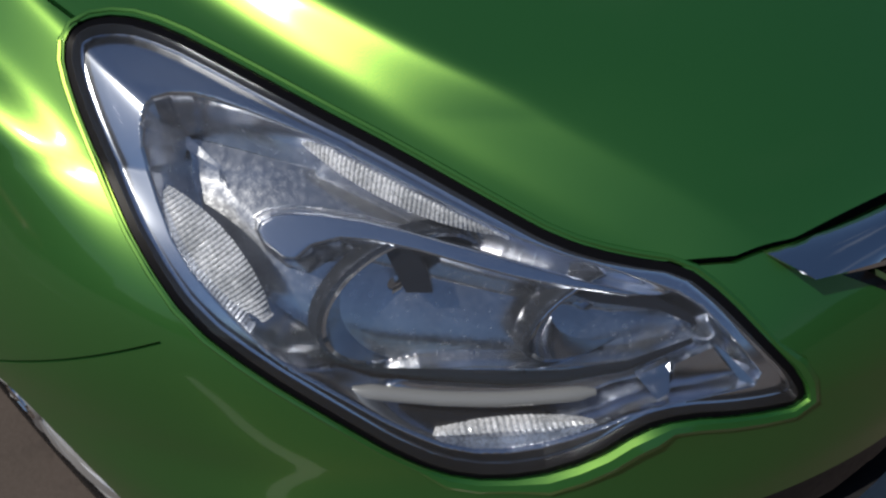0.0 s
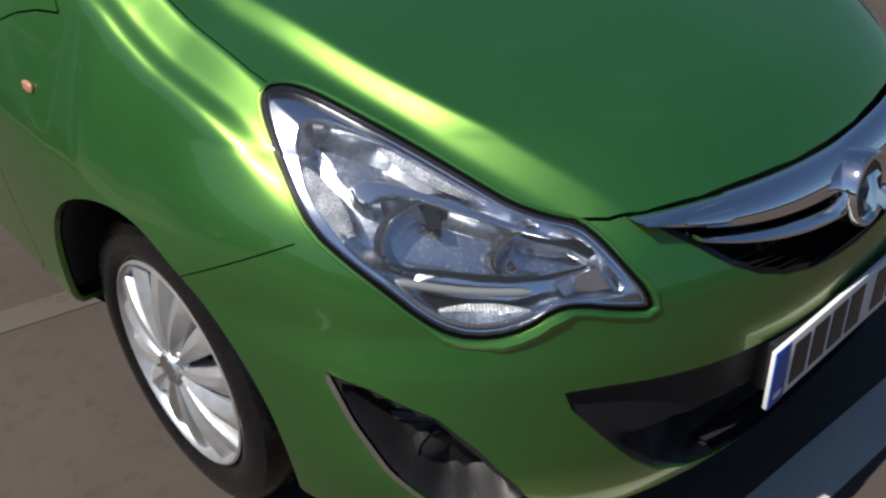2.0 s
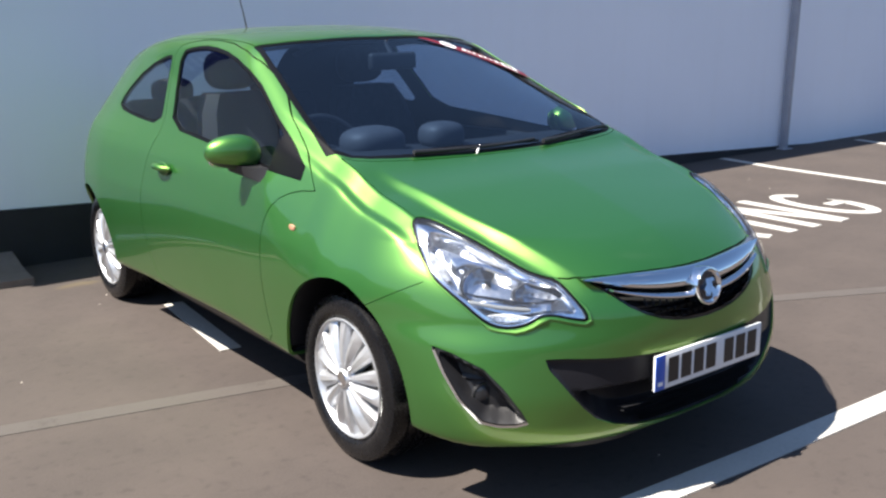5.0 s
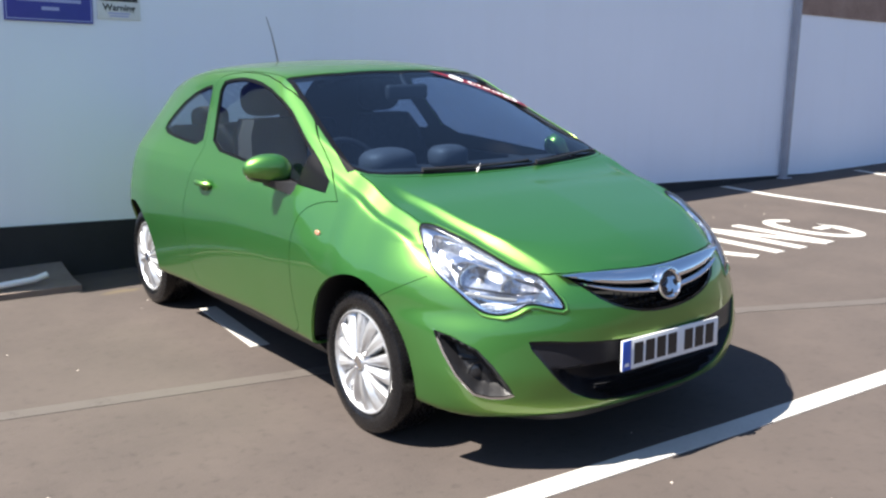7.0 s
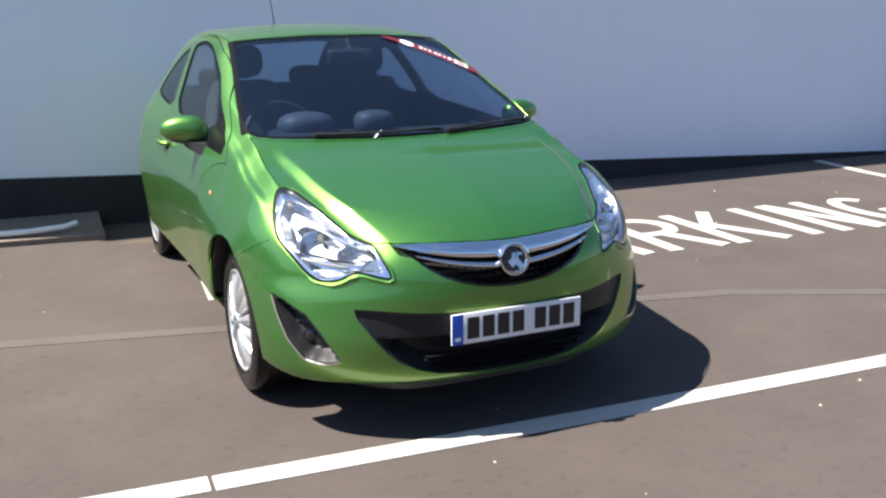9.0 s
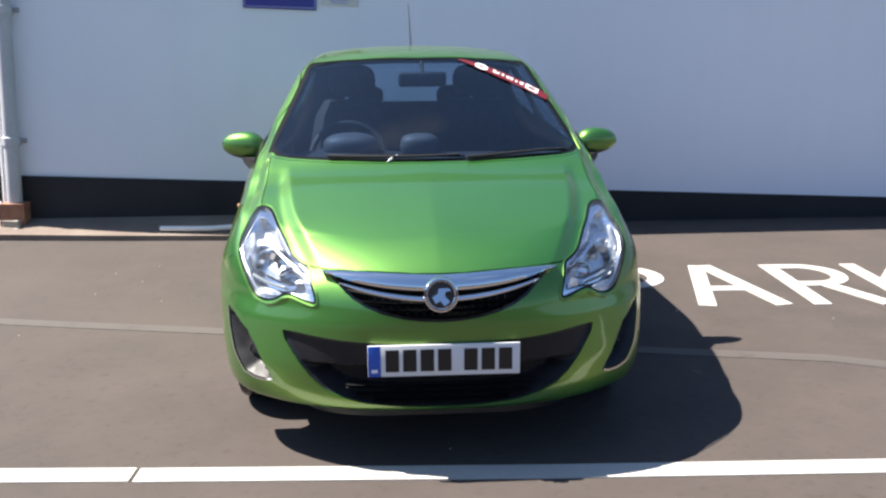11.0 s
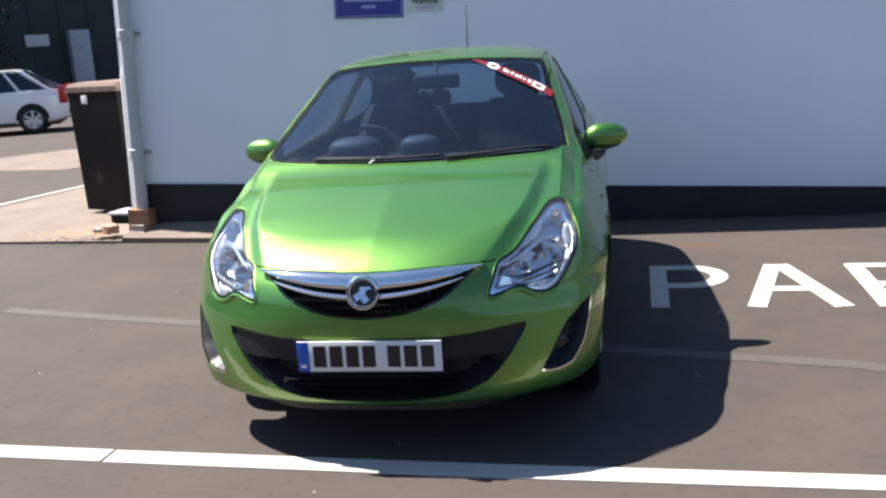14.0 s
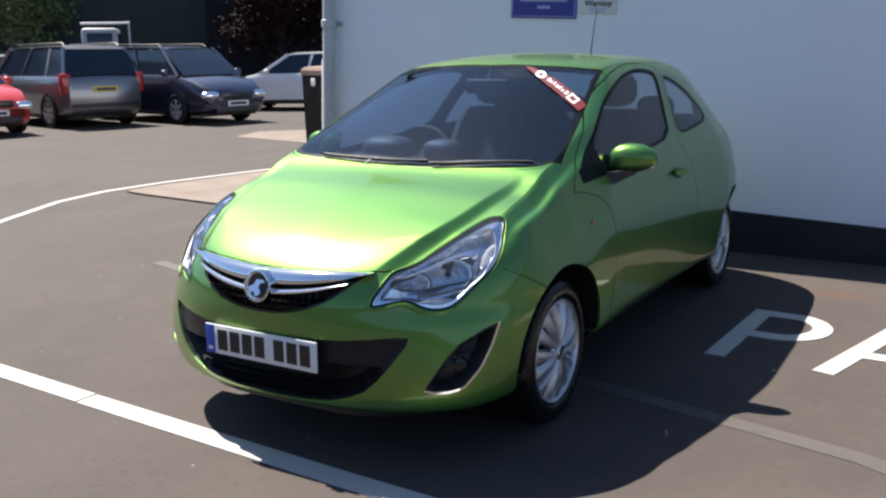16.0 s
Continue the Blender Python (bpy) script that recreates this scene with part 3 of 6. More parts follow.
lipy = NOSE(np.array([0.23]))[0] + BULGE(np.array([0.23]))[0] * np.abs(lipx) ** 2.78
part("front_lip", loft([[(x, y + 0.066, 0.24), (x, y + 0.066, 0.218), (x, y + 0.085, 0.200), (x, y + 0.13, 0.200), (x, y + 0.14, 0.24)] for x, y in zip(lipx, lipy)]), TRIM, CAR, "black plastic lip under the bumper")

# wheel housings: the turned lip of the arch and a dark liner
for sx in (-1, 1):
    for wy, r in ((-0.035, ARCH), (2.511, ARCH - 0.01)):
        a0, a1 = radians(-6), radians(186)
        liner = lathe([(r + 0.012, 0.0), (r + 0.012, 0.30), (0.0, 0.30)], 40, a0, a1)
        lp = np.array(liner[0])
        xs = np.linspace(0.5, 0.86, 73)
        wide = skin(*np.broadcast_arrays(xs[:, None], wy + lp[None, :, 0], 0.302 + lp[None, :, 1])) < -0.012
        limit = np.where(wide.any(0), xs[len(xs) - 1 - np.argmax(wide[::-1], 0)], 0.5)
        liner = [(sx * min(0.835 - h, float(e)), wy + u, 0.302 + v) for (u, v, h), e in zip(liner[0], limit)], liner[1]
        part("wheel_housing", liner, TRIM, CAR)

# upper grille
grille = part("grille", piece(["grille"], 0.055), DARK, CAR, "dark grille with two chrome bars")
part("grille_frame", piece(["grille_frame"], 0.003), GLOSS_BLACK, grille)


def nose_at(x, z):
    x, z = np.array([abs(x)]), np.array([z])
    return float(NOSE(z)[0] + BULGE(z)[0] * x[0] ** 2.78)


def bar(zs, thick, out, reach, n=61):
    """A chrome bar across the nose: zs(x) its height, thick(x) half its depth up and down."""
    rings = []
    for x in np.linspace(-reach, reach, n):
        z, h = zs(x), thick(x)
        y = nose_at(x, z)
        ring = []
        for k in range(12):
            a = 2 * math.pi * k / 12
            zz = z + h * math.sin(a)
            ring.append((x, nose_at(x, zz) - out * max(0, math.cos(a)) - 0.002 + 0.03 * max(0, -math.cos(a)), zz))
        rings.append(ring)
    return loft(rings)


part("chrome_bar", bar(lambda x: 0.6865 + 0.030 * (abs(x) / 0.39) ** 1.6 - 0.004, lambda x: 0.0255 * (1 - (abs(x) / 0.412) ** 3.0) + 0.0005, 0.016, 0.411), CHROME, grille, "broad polished chrome bar")
part("chrome_bar", bar(lambda x: 0.632 + 0.052 * (abs(x) / 0.35) ** 1.9, lambda x: 0.0075 * (1 - (abs(x) / 0.36) ** 4) + 0.002, 0.014, 0.345), CHROME, grille, "thin polished chrome bar")
for k, z in enumerate((0.572, 0.592, 0.612)):
    reach = (0.14, 0.215, 0.27)[k]
    part("grille_slat", bar(lambda x, z=z: z + 0.012 * (abs(x) / 0.3) ** 2, lambda x: 0.0035, -0.012, reach, 41), GLOSS_BLACK, grille)
for k in range(17):
    x = (k - 8) * 0.028
    top_z = 0.628 + 0.01 * (x / 0.2) ** 2
    low_z = 0.562 + 0.9 * x * x
    part("grille_rib", tube([(x, nose_at(x, low_z) + 0.022, low_z), (x, nose_at(x, top_z) + 0.022, top_z)], 0.0035, 6), TRIM, grille)
# round emblem, drawn as a plain ring with a raised wedge
ey = nose_at(0, 0.65) - 0.020
turn = Matrix.Translation((0, ey, 0.650)) @ Matrix.Rotation(radians(82), 4, "X")
ring_e = lathe([(0.0, -0.03), (0.060, -0.03), (0.061, 0.004), (0.058, 0.012), (0.053, 0.013), (0.050, 0.006), (0.046, 0.003), (0.0, 0.003)], 48)
emblem = part("emblem", moved(ring_e, turn), CHROME, CAR, "round chrome badge")
disc = lathe([(0.0, 0.0045), (0.045, 0.0045), (0.0455, 0.0035)], 40)
part("badge_ground", moved(disc, turn), LAMP_DARK, emblem, "dark badge ground")
wing = [(-0.032, -0.006), (-0.012, 0.006), (-0.006, 0.030), (0.020, 0.034), (0.034, 0.014), (0.016, 0.012), (0.012, -0.002), (0.030, -0.022), (0.010, -0.036), (-0.004, -0.018), (-0.020, -0.028)]
part("badge_figure", moved(loft([[(x, y, 0.000) for x, y in wing], [(x * 0.97, y * 0.97, 0.010 - 0.42 * (y - 0.010)) for x, y in wing]]), turn), CHROME, emblem)

# lower intake: a satin band with the plate on it, and slats in the recess below
fi = field("intake", pts)
pts_z = pts[:, 2]
intake = part("lower_intake", piece(["intake"], np.clip(-fi * 2.0, 0, 0.075) * np.clip((0.40 - pts_z) / 0.03, 0, 1) + 0.006 + 0.006 * np.clip(-fi * 100, 0, 1)), SATIN_BLACK, CAR, "black air intake below the number plate")
for z, reach in ((0.322, 0.33), (0.294, 0.30), (0.268, 0.24)):
    part("intake_slat", bar(lambda x, z=z: z, lambda x: 0.006, -0.03, reach, 41), TRIM, intake)

# fog lamp pockets
ff = field("fog", pts)
strip = F["strip"] < 0
for flip in (False, True):
    def sided(bit):
        return mirrored(bit) if flip else bit
    depth = np.clip((-ff - 0.010) * 3.0, 0, 0.06) + 0.004
    pocket = part("fog_lamp_pocket", sided(piece(["fog"], depth, both=False, mask=~strip)), TRIM, CAR, "black fog lamp pocket with a chrome edge")
    part("chrome_edge", sided(piece(["fog"], -0.003, both=False, mask=strip)), CHROME, pocket, "curved chrome strip")
    c = Vector((-0.652, -0.560, 0.372))
    face = look(c, c + Vector((0.28, 0.95, 0.02)))
    part("fog_lamp", sided(moved(lathe([(0.0, 0.012), (0.025, 0.010), (0.036, 0.003), (0.041, 0.004), (0.041, -0.04), (0.0, -0.04)], 32), face)), FOG_GLASS, pocket, "round dark fog lamp")
    rings = []
    for s in np.linspace(0, 1, 9):
        p = Vector((-0.715 + 0.088 * s, -0.462 - 0.105 * s, 0.430 - 0.010 * s))
        h = 0.011 * math.sin(math.pi * min(1, 0.12 + s * 0.85))
        rings.append([(p.x - 0.012, p.y - 0.010, p.z + h), (p.x - 0.016, p.y - 0.014, p.z), (p.x - 0.012, p.y - 0.010, p.z - h), (p.x + 0.03, p.y + 0.03, p.z - h), (p.x + 0.03, p.y + 0.03, p.z + h)])
    part("pocket_fin", sided(loft(rings)), TRIM, pocket)

# headlamps: a clear lens over a sculpted silver housing, laid out in the plane (u, w) that looks down on the lamp's face
def lamp_at(u, w, deep=0.0):
    """The point behind (u, w) of the lamp's face, that deep inside the skin."""
    base = np.array([-u / R2 + w / R6, u / R2 + w / R6, 2 * w / R6])
    d = np.array([1, 1, -1]) / math.sqrt(3)
    s = np.linspace(-1.5, 0.2, 3401)
    p = base + s[:, None] * d
    return Vector(base + d * (s[np.argmax(skin(p[:, 0], p[:, 1], p[:, 2]) < 0)] + deep))


def finer(p, t, times):
    """Splits every triangle into four, and lays the new points on the skin."""
    for _ in range(times):
        e = np.sort(np.concatenate([t[:, [0, 1]], t[:, [1, 2]], t[:, [2, 0]]]), 1)
        keys, inv = np.unique(e, axis=0, return_inverse=True)
        inv = inv.ravel() + len(p)
        n = len(t)
        ab, bc, ca = inv[:n], inv[n:2 * n], inv[2 * n:]
        p = np.r_[p, p[keys].mean(1)]
        t = np.concatenate([np.stack([t[:, 0], ab, ca], 1), np.stack([ab, t[:, 1], bc], 1), np.stack([ca, bc, t[:, 2]], 1), np.stack([ab, bc, ca], 1)])
    return p - gradient(p) * skin(*p.T)[:, None], t


def eased(v):
    v = np.clip(v, 0, 1)
    return v * v * (3 - 2 * v)


lt = tris[label == "lens"]
used, inv = np.unique(lt, return_inverse=True)
lens_p, lens_t = finer(pts[used], inv.reshape(-1, 3), 3)
lens_f = field("lamp", lens_p)
lens_n = gradient(lens_p)
lu, lw = (lens_p[:, 1] - lens_p[:, 0]) / R2, (lens_p[:, 0] + lens_p[:, 1] + 2 * lens_p[:, 2]) / R6
BROW = rounded([(0.1862, 0.1779), (0.1751, 0.2013), (0.1415, 0.2046), (0.078, 0.19), (0.006, 0.163), (-0.084, 0.129), (-0.14, 0.114), (-0.115, 0.1), (-0.04, 0.118), (-0.001, 0.13),
                (0.08, 0.161), (0.1257, 0.1682), (0.1527, 0.1472)], 1)
INNER = rounded([(0.1715, 0.0815), (0.1989, 0.1162), (0.2337, 0.1664), (0.2529, 0.2205), (0.2593, 0.2532), (0.2502, 0.2836), (0.2237, 0.2909), (0.1889, 0.2786), (0.1431, 0.2559), (0.0983, 0.2311),
                (0.04, 0.195), (-0.03, 0.156), (-0.1, 0.128), (-0.145, 0.108), (-0.175, 0.072), (-0.208, 0.026), (-0.15, 0.022), (-0.1, 0.016), (-0.065, 0), (-0.01, -0.014),
                (0.04, -0.01), (0.0891, 0.0196), (0.1258, 0.0478)], 1)
LEDGE = rounded([(0.118, 0.036), (0.06, 0.014), (-0.01, 0.002), (-0.06, 0.010), (-0.10, 0.026), (-0.20, 0.030), (-0.165, 0.080), (-0.13, 0.058), (-0.05, 0.056), (0.05, 0.062)], 1)
inner_f = inside_by(INNER, lu, lw)
edge = eased(-inner_f / 0.011)
brow = eased((0.006 - inside_by(BROW, lu, lw)) / 0.016)
ledge = eased((0.002 - inside_by(LEDGE, lu, lw)) / 0.010)
deep = 0.007 + 0.004 * eased(-lens_f / 0.01) + 0.052 * edge * (1 - 0.88 * brow) * (1 - 0.45 * ledge)
for flip in (False, True):
    def sided(bit):
        return mirrored(bit) if flip else bit
    lamp = part("headlamp", sided((lens_p + lens_n * 0.001).tolist() and ((lens_p + lens_n * 0.001).tolist(), lens_t.tolist())), LENS, CAR, "large almond-shaped clear headlamp")
    part("lamp_seal", sided(rimmed(piece(["lamp_seal"], 0.002, both=False), ["lamp_seal"], 0.014, both=False)), SEAL, lamp)
    floor_l = (inner_f[lens_t].mean(1) < -0.005) & (brow[lens_t].mean(1) < 0.55) & (ledge[lens_t].mean(1) < 0.5)
    for name_l, chosen, mat_l, note in (("lamp_housing", ~floor_l, LAMP_SILVER, "sculpted silver lamp housing"), ("lamp_cavity", floor_l, LAMP_SMOKE, "smoky mirrored lamp cavity")):
        kept, index_l = np.unique(lens_t[chosen], return_inverse=True)
        part(name_l, sided(((lens_p - lens_n * deep[:, None])[kept].tolist(), index_l.reshape(-1, 3).tolist())), mat_l, lamp, note)

    def plaque(outline, front, rear, name, mat, tilt=0.0):
        """A little solid with that outline in the lamp's plane; tilt sinks its low end further."""
        mid_w = sum(w for u, w in outline) / len(outline)
        part(name, sided(loft([[lamp_at(u, w, d + tilt * (mid_w - w)) for u, w in outline] for d in (front, rear)])), mat, lamp)

    def bowl(uw, at_depth, r, wide, deep_r, name, aim=(-0.30, -0.93, 0.20)):
        c = lamp_at(*uw, at_depth)
        m = look(c, c - Vector(aim)) @ Matrix.Diagonal((wide, 1, 1, 1))
        prof = [(r * 1.05, -0.004), (r * 1.05, 0.004), (r, 0.004)] + [(r * s, 0.002 - deep_r * (1 - s * s)) for s in (0.92, 0.8, 0.68, 0.55, 0.42, 0.3, 0.16, 0.0)]
        ob = part(name, sided(moved(lathe(prof, 40), m)), BOWL, lamp)
        part("bowl_collar", sided(moved(lathe([(r * 1.04, 0.003), (r * 1.10, 0.001), (r * 1.12, -0.012), (r * 1.02, -0.02)], 40), m)), LAMP_DARK, ob)
        m = look(c, c - Vector(aim))
        part("bulb_cap", sided(moved(lathe([(0.0, -0.010), (0.007, -0.011), (0.010, -0.016), (0.010, -deep_r - 0.002)], 18), m)), CHROME, ob)
        return ob
    bowl((0.073, 0.114), 0.056, 0.051, 1.36, 0.050, "main_reflector")
    bowl((-0.074, 0.092), 0.046, 0.034, 1.85, 0.034, "beam_reflector")
    # two black plaques that paint dark shade into the upper bowls
    plaque([(0.087, 0.158), (0.070, 0.160), (0.056, 0.142), (0.052, 0.122), (0.072, 0.124)], 0.030, 0.052, "bowl_shade_patch", GLOSS_BLACK)
    plaque([(-0.052, 0.112), (-0.112, 0.107), (-0.146, 0.086), (-0.148, 0.078), (-0.118, 0.094), (-0.070, 0.104)], 0.024, 0.040, "beam_shade_patch", GLOSS_BLACK)
    plaque([(-0.098, 0.046), (-0.125, 0.054), (-0.122, 0.032), (-0.112, 0.028)], 0.016, 0.026, "corner_facet", CHROME, -0.5)
    plaque([(-0.127, 0.055), (-0.155, 0.066), (-0.176, 0.038), (-0.124, 0.032)], 0.015, 0.026, "corner_facet", LAMP_SILVER, 0.4)
    plaque([(-0.158, 0.066), (-0.168, 0.058), (-0.192, 0.030), (-0.179, 0.034)], 0.013, 0.026, "corner_facet", CHROME, -0.2)
    # black tube laid in as the shadow line under the bowls
    part("bowl_painted_shadow", sided(tube([lamp_at(u, w, 0.022) for u, w in ((0.126, 0.076), (0.100, 0.067), (0.043, 0.060), (0.0, 0.054), (-0.040, 0.051), (-0.09, 0.054), (-0.143, 0.068))], [0.002, 0.004, 0.005, 0.006, 0.005, 0.004, 0.002], 8)), GLOSS_BLACK, lamp)
    part("light_bar", sided(tube([lamp_at(0.118 - 0.185 * s, 0.052 - 0.018 * s - 0.006 * math.sin(math.pi * s), 0.026) for s in np.linspace(0, 1, 15)], [0.003] + [0.0062] * 13 + [0.003], 10)), LAMP_WHITE, lamp, "frosted light bar")
    # black tube again, the shadow under the light bar put into colour
    part("bar_painted_shadow", sided(tube([lamp_at(0.098 - 0.13 * s, 0.030 - 0.016 * s - 0.006 * math.sin(math.pi * s), 0.034) for s in np.linspace(0, 1, 13)], [0.003] + [0.0085] * 11 + [0.003], 8)), GLOSS_BLACK, lamp)
    # fluted reflectors of the indicator in the upper tail and at the flank
    for (a, b, wide, slant, back_d, n, name) in (((0.168, 0.266), (-0.004, 0.158), 0.022, 0.014, 0.018, 110, "indicator_reflector"), ((0.250, 0.211), (0.176, 0.113), 0.017, -0.006, 0.018, 70, "flank_reflector"),
                                                 ((0.060, 0.010), (-0.066, 0.010), 0.010, 0.004, 0.016, 50, "lower_reflector")):
        across = Vector((b[1] - a[1], a[0] - b[0])).normalized()
        rows_r = []
        for k in range(n + 1):
            q = k / n
            h = wide * math.sin(math.pi * min(0.97, 0.06 + 0.94 * q)) ** 0.7
            u0, w0 = a[0] + (b[0] - a[0]) * q, a[1] + (b[1] - a[1]) * q
            rows_r.append([lamp_at(u0 + across.x * h * r + slant * r * 0.5, w0 + across.y * h * r, back_d + (0.0016 if k % 2 else 0.0) + 0.010 * r * r) for r in (-1, -0.5, 0, 0.5, 1)])
        part(name, sided(loft(rows_r, close=False, caps=False)), LAMP_FLUTE, lamp, "fluted reflector")

# the turned edge of the panels round each lamp, stouter below
ring_l = np.array(LAMP)
centre_l = ring_l.mean(0)
for flip in (False, True):
    edge_pts, radii_l = [], []
    for (u0, w0), (u1, w1), (u2, w2) in zip(np.roll(ring_l, 1, 0), ring_l, np.roll(ring_l, -1, 0)):
        n_l = np.array([w2 - w0, -(u2 - u0)])
        n_l = n_l / np.linalg.norm(n_l)
        n_l = n_l if n_l @ (np.array([u1, w1]) - centre_l) > 0 or w1 < 0.02 and n_l[1] < 0 else -n_l
        low_l = 1.0 if (w1 < 0.05 and u1 < 0.06) else 0.0
        low_l += 1.0 if (w1 < 0.03 and -0.12 < u1 < 0.0) else 0.0
        edge_pts.append(lamp_at(u1 + n_l[0] * (0.003 + 0.003 * low_l), w1 + n_l[1] * (0.003 + 0.003 * low_l), 0.0015))
        radii_l.append(0.0030 + 0.0035 * low_l)
    bit = tube(edge_pts + edge_pts[:1], radii_l + radii_l[:1], 8, caps=False)
    part("lamp_aperture_edge", mirrored(bit) if flip else bit, PAINT, CAR)

# number plate
py = -0.862
plate = part("number_plate", block(-0.252, 0.268, py, py + 0.008, 0.371, 0.482, 0.002), PLATE_WHITE, CAR, "white number plate with a blue end band")
part("blue_band", block(-0.251, -0.208, py - 0.0015, py + 0.002, 0.372, 0.481, 0.0006), PLATE_BLUE, plate)
part("band_mark", block(-0.240, -0.219, py - 0.0025, py - 0.0008, 0.386, 0.398), VINYL_WHITE, plate)
x = -0.192
for k in range(7):
    x += 0.0 if k != 4 else 0.030
    part("plate_mark", block(x, x + 0.046, py - 0.0015, py + 0.002, 0.388, 0.466), PLATE_BLACK, plate)
    x += 0.0595
part("plate_holder", block(-0.225, 0.241, py + 0.009, py + 0.05, 0.380, 0.474, 0.004), TRIM, plate)

# wheels
def wheel(sx, wy, hub):
    w = part("wheel", lathe([(0.200, -0.105), (0.262, -0.112), (0.282, -0.100), (0.2895, -0.080), (0.2905, -0.045), (0.286, -0.044), (0.286, -0.038), (0.2905, -0.037), (0.291, -0.004),
         (0.286, -0.003), (0.286, 0.003), (0.291, 0.004), (0.2905, 0.037), (0.286, 0.038), (0.286, 0.044), (0.2905, 0.045), (0.2895, 0.080), (0.281, 0.098), (0.262, 0.106), (0.236, 0.110),
         (0.222, 0.106), (0.206, 0.090), (0.200, 0.070)], 72), RUBBER, CAR, "black tyre on a silver many-spoked alloy wheel")
    w.matrix_basis = Matrix.Translation((sx * (hub - 0.10), wy, 0.291)) @ (Matrix.Rotation(radians(-90), 4, "Y") if sx < 0 else Matrix.Rotation(radians(90), 4, "Y")) @ Matrix.Rotation(radians(17), 4, "Z")
    rim = part("rim", lathe([(0.199, 0.060), (0.2085, 0.092), (0.2075, 0.101), (0.203, 0.103), (0.197, 0.098), (0.192, 0.082), (0.188, 0.04), (0.186, -0.08)], 72), SATIN, w)
    part("wheel_backing", lathe([(0.0, 0.012), (0.10, 0.010), (0.185, -0.01), (0.186, -0.08)], 48), DARK, w)
    for k in range(14):
        pair = k // 2
        a = 2 * math.pi * pair / 7 + (0.200 if k % 2 else -0.200)
        lean = 1 if k % 2 else -1
        rings = []
        for s in np.linspace(0, 1, 9):
            r = 0.036 + (0.201 - 0.036) * s
            ww = 0.0085 + 0.0215 * s ** 0.9
            h = 0.108 + 0.010 * math.sin(math.pi * s) - 0.016 * s
            rings.append([(r, -ww, h - 0.045), (r, -ww, h - 0.012), (r, -ww * 0.70, h - 0.003 - 0.003 * lean), (r, 0.0, h + 0.004), (r, ww * 0.70, h - 0.003 + 0.003 * lean), (r, ww, h - 0.012), (r, ww, h - 0.045)])
        part("spoke", moved(loft(rings), Matrix.Rotation(a, 4, "Z")), SATIN, w)
    part("hub", lathe([(0.058, 0.080), (0.060, 0.098), (0.054, 0.106), (0.036, 0.106), (0.034, 0.112), (0.030, 0.116), (0.0, 0.117)], 40), SATIN, w)
    part("hub_badge", lathe([(0.027, 0.1162), (0.026, 0.1185), (0.020, 0.1185), (0.019, 0.1172), (0.0, 0.1178)], 32), CHROME, w)
    for k in range(5):
        a = 2 * math.pi * k / 5
        part("wheel_bolt", moved(lathe([(0.009, 0.10), (0.009, 0.1085), (0.006, 0.110), (0.0, 0.110)], 10), Matrix.Translation((0.046 * math.cos(a), 0.046 * math.sin(a), 0))), LAMP_GREY, w)
    return w


for sx in (-1, 1):
    wheel(sx, 0.0, 0.795)
    wheel(sx, 2.511, 0.772)

# door mirrors
for k, sx in enumerate((-1, 1)):
    c = Vector((-0.852, 0.655, 0.992))
    shell = ellipsoid((0, 0, 0), (0.104, 0.072, 0.074), 36, 24, 2.4)
    shape = []
    for px, py, pz in shell[0]:
        out = (0.104 - px) / 0.208
        tall = 1.0 - 0.30 * out ** 2
        shape.append((c.x + px, c.y + py * (1.0 if py < 0 else 0.5) * (1.0 - 0.25 * out) + 0.13 * -px, c.z + (pz * tall if pz > 0 else pz * tall * 0.86) + 0.012 * (out - 0.5)))
    low = -0.046
    upper = [(shape, [f for f in shell[1] if np.mean([shell[0][i][2] for i in f]) > low])]
    lower = [(shape, [f for f in shell[1] if np.mean([shell[0][i][2] for i in f]) <= low])]
    mirror = part("door_mirror", mirrored(upper[0]) if sx > 0 else upper[0], PAINT, CAR, "green painted mirror housing")
    part("mirror_base", mirrored(lower[0]) if sx > 0 else lower[0], TRIM, mirror)
    stalk = loft([[(-0.755, 0.47, 0.945), (-0.755, 0.58, 0.950), (-0.775, 0.58, 0.885), (-0.785, 0.47, 0.880)],
                  [(-0.810, 0.54, 0.945), (-0.810, 0.64, 0.948), (-0.812, 0.64, 0.900), (-0.812, 0.54, 0.895)],
                  [(-0.858, 0.61, 0.950), (-0.858, 0.70, 0.950), (-0.850, 0.70, 0.920), (-0.850, 0.61, 0.920)]])
    part("mirror_stalk", mirrored(stalk) if sx > 0 else stalk, TRIM, mirror, "black plastic mirror stalk")
    gl = ellipsoid((-0.855, 0.694, 0.989), (0.080, 0.004, 0.055), 24, 10, 3)
    part("mirror_glass", mirrored(gl) if sx > 0 else gl, CHROME, mirror)

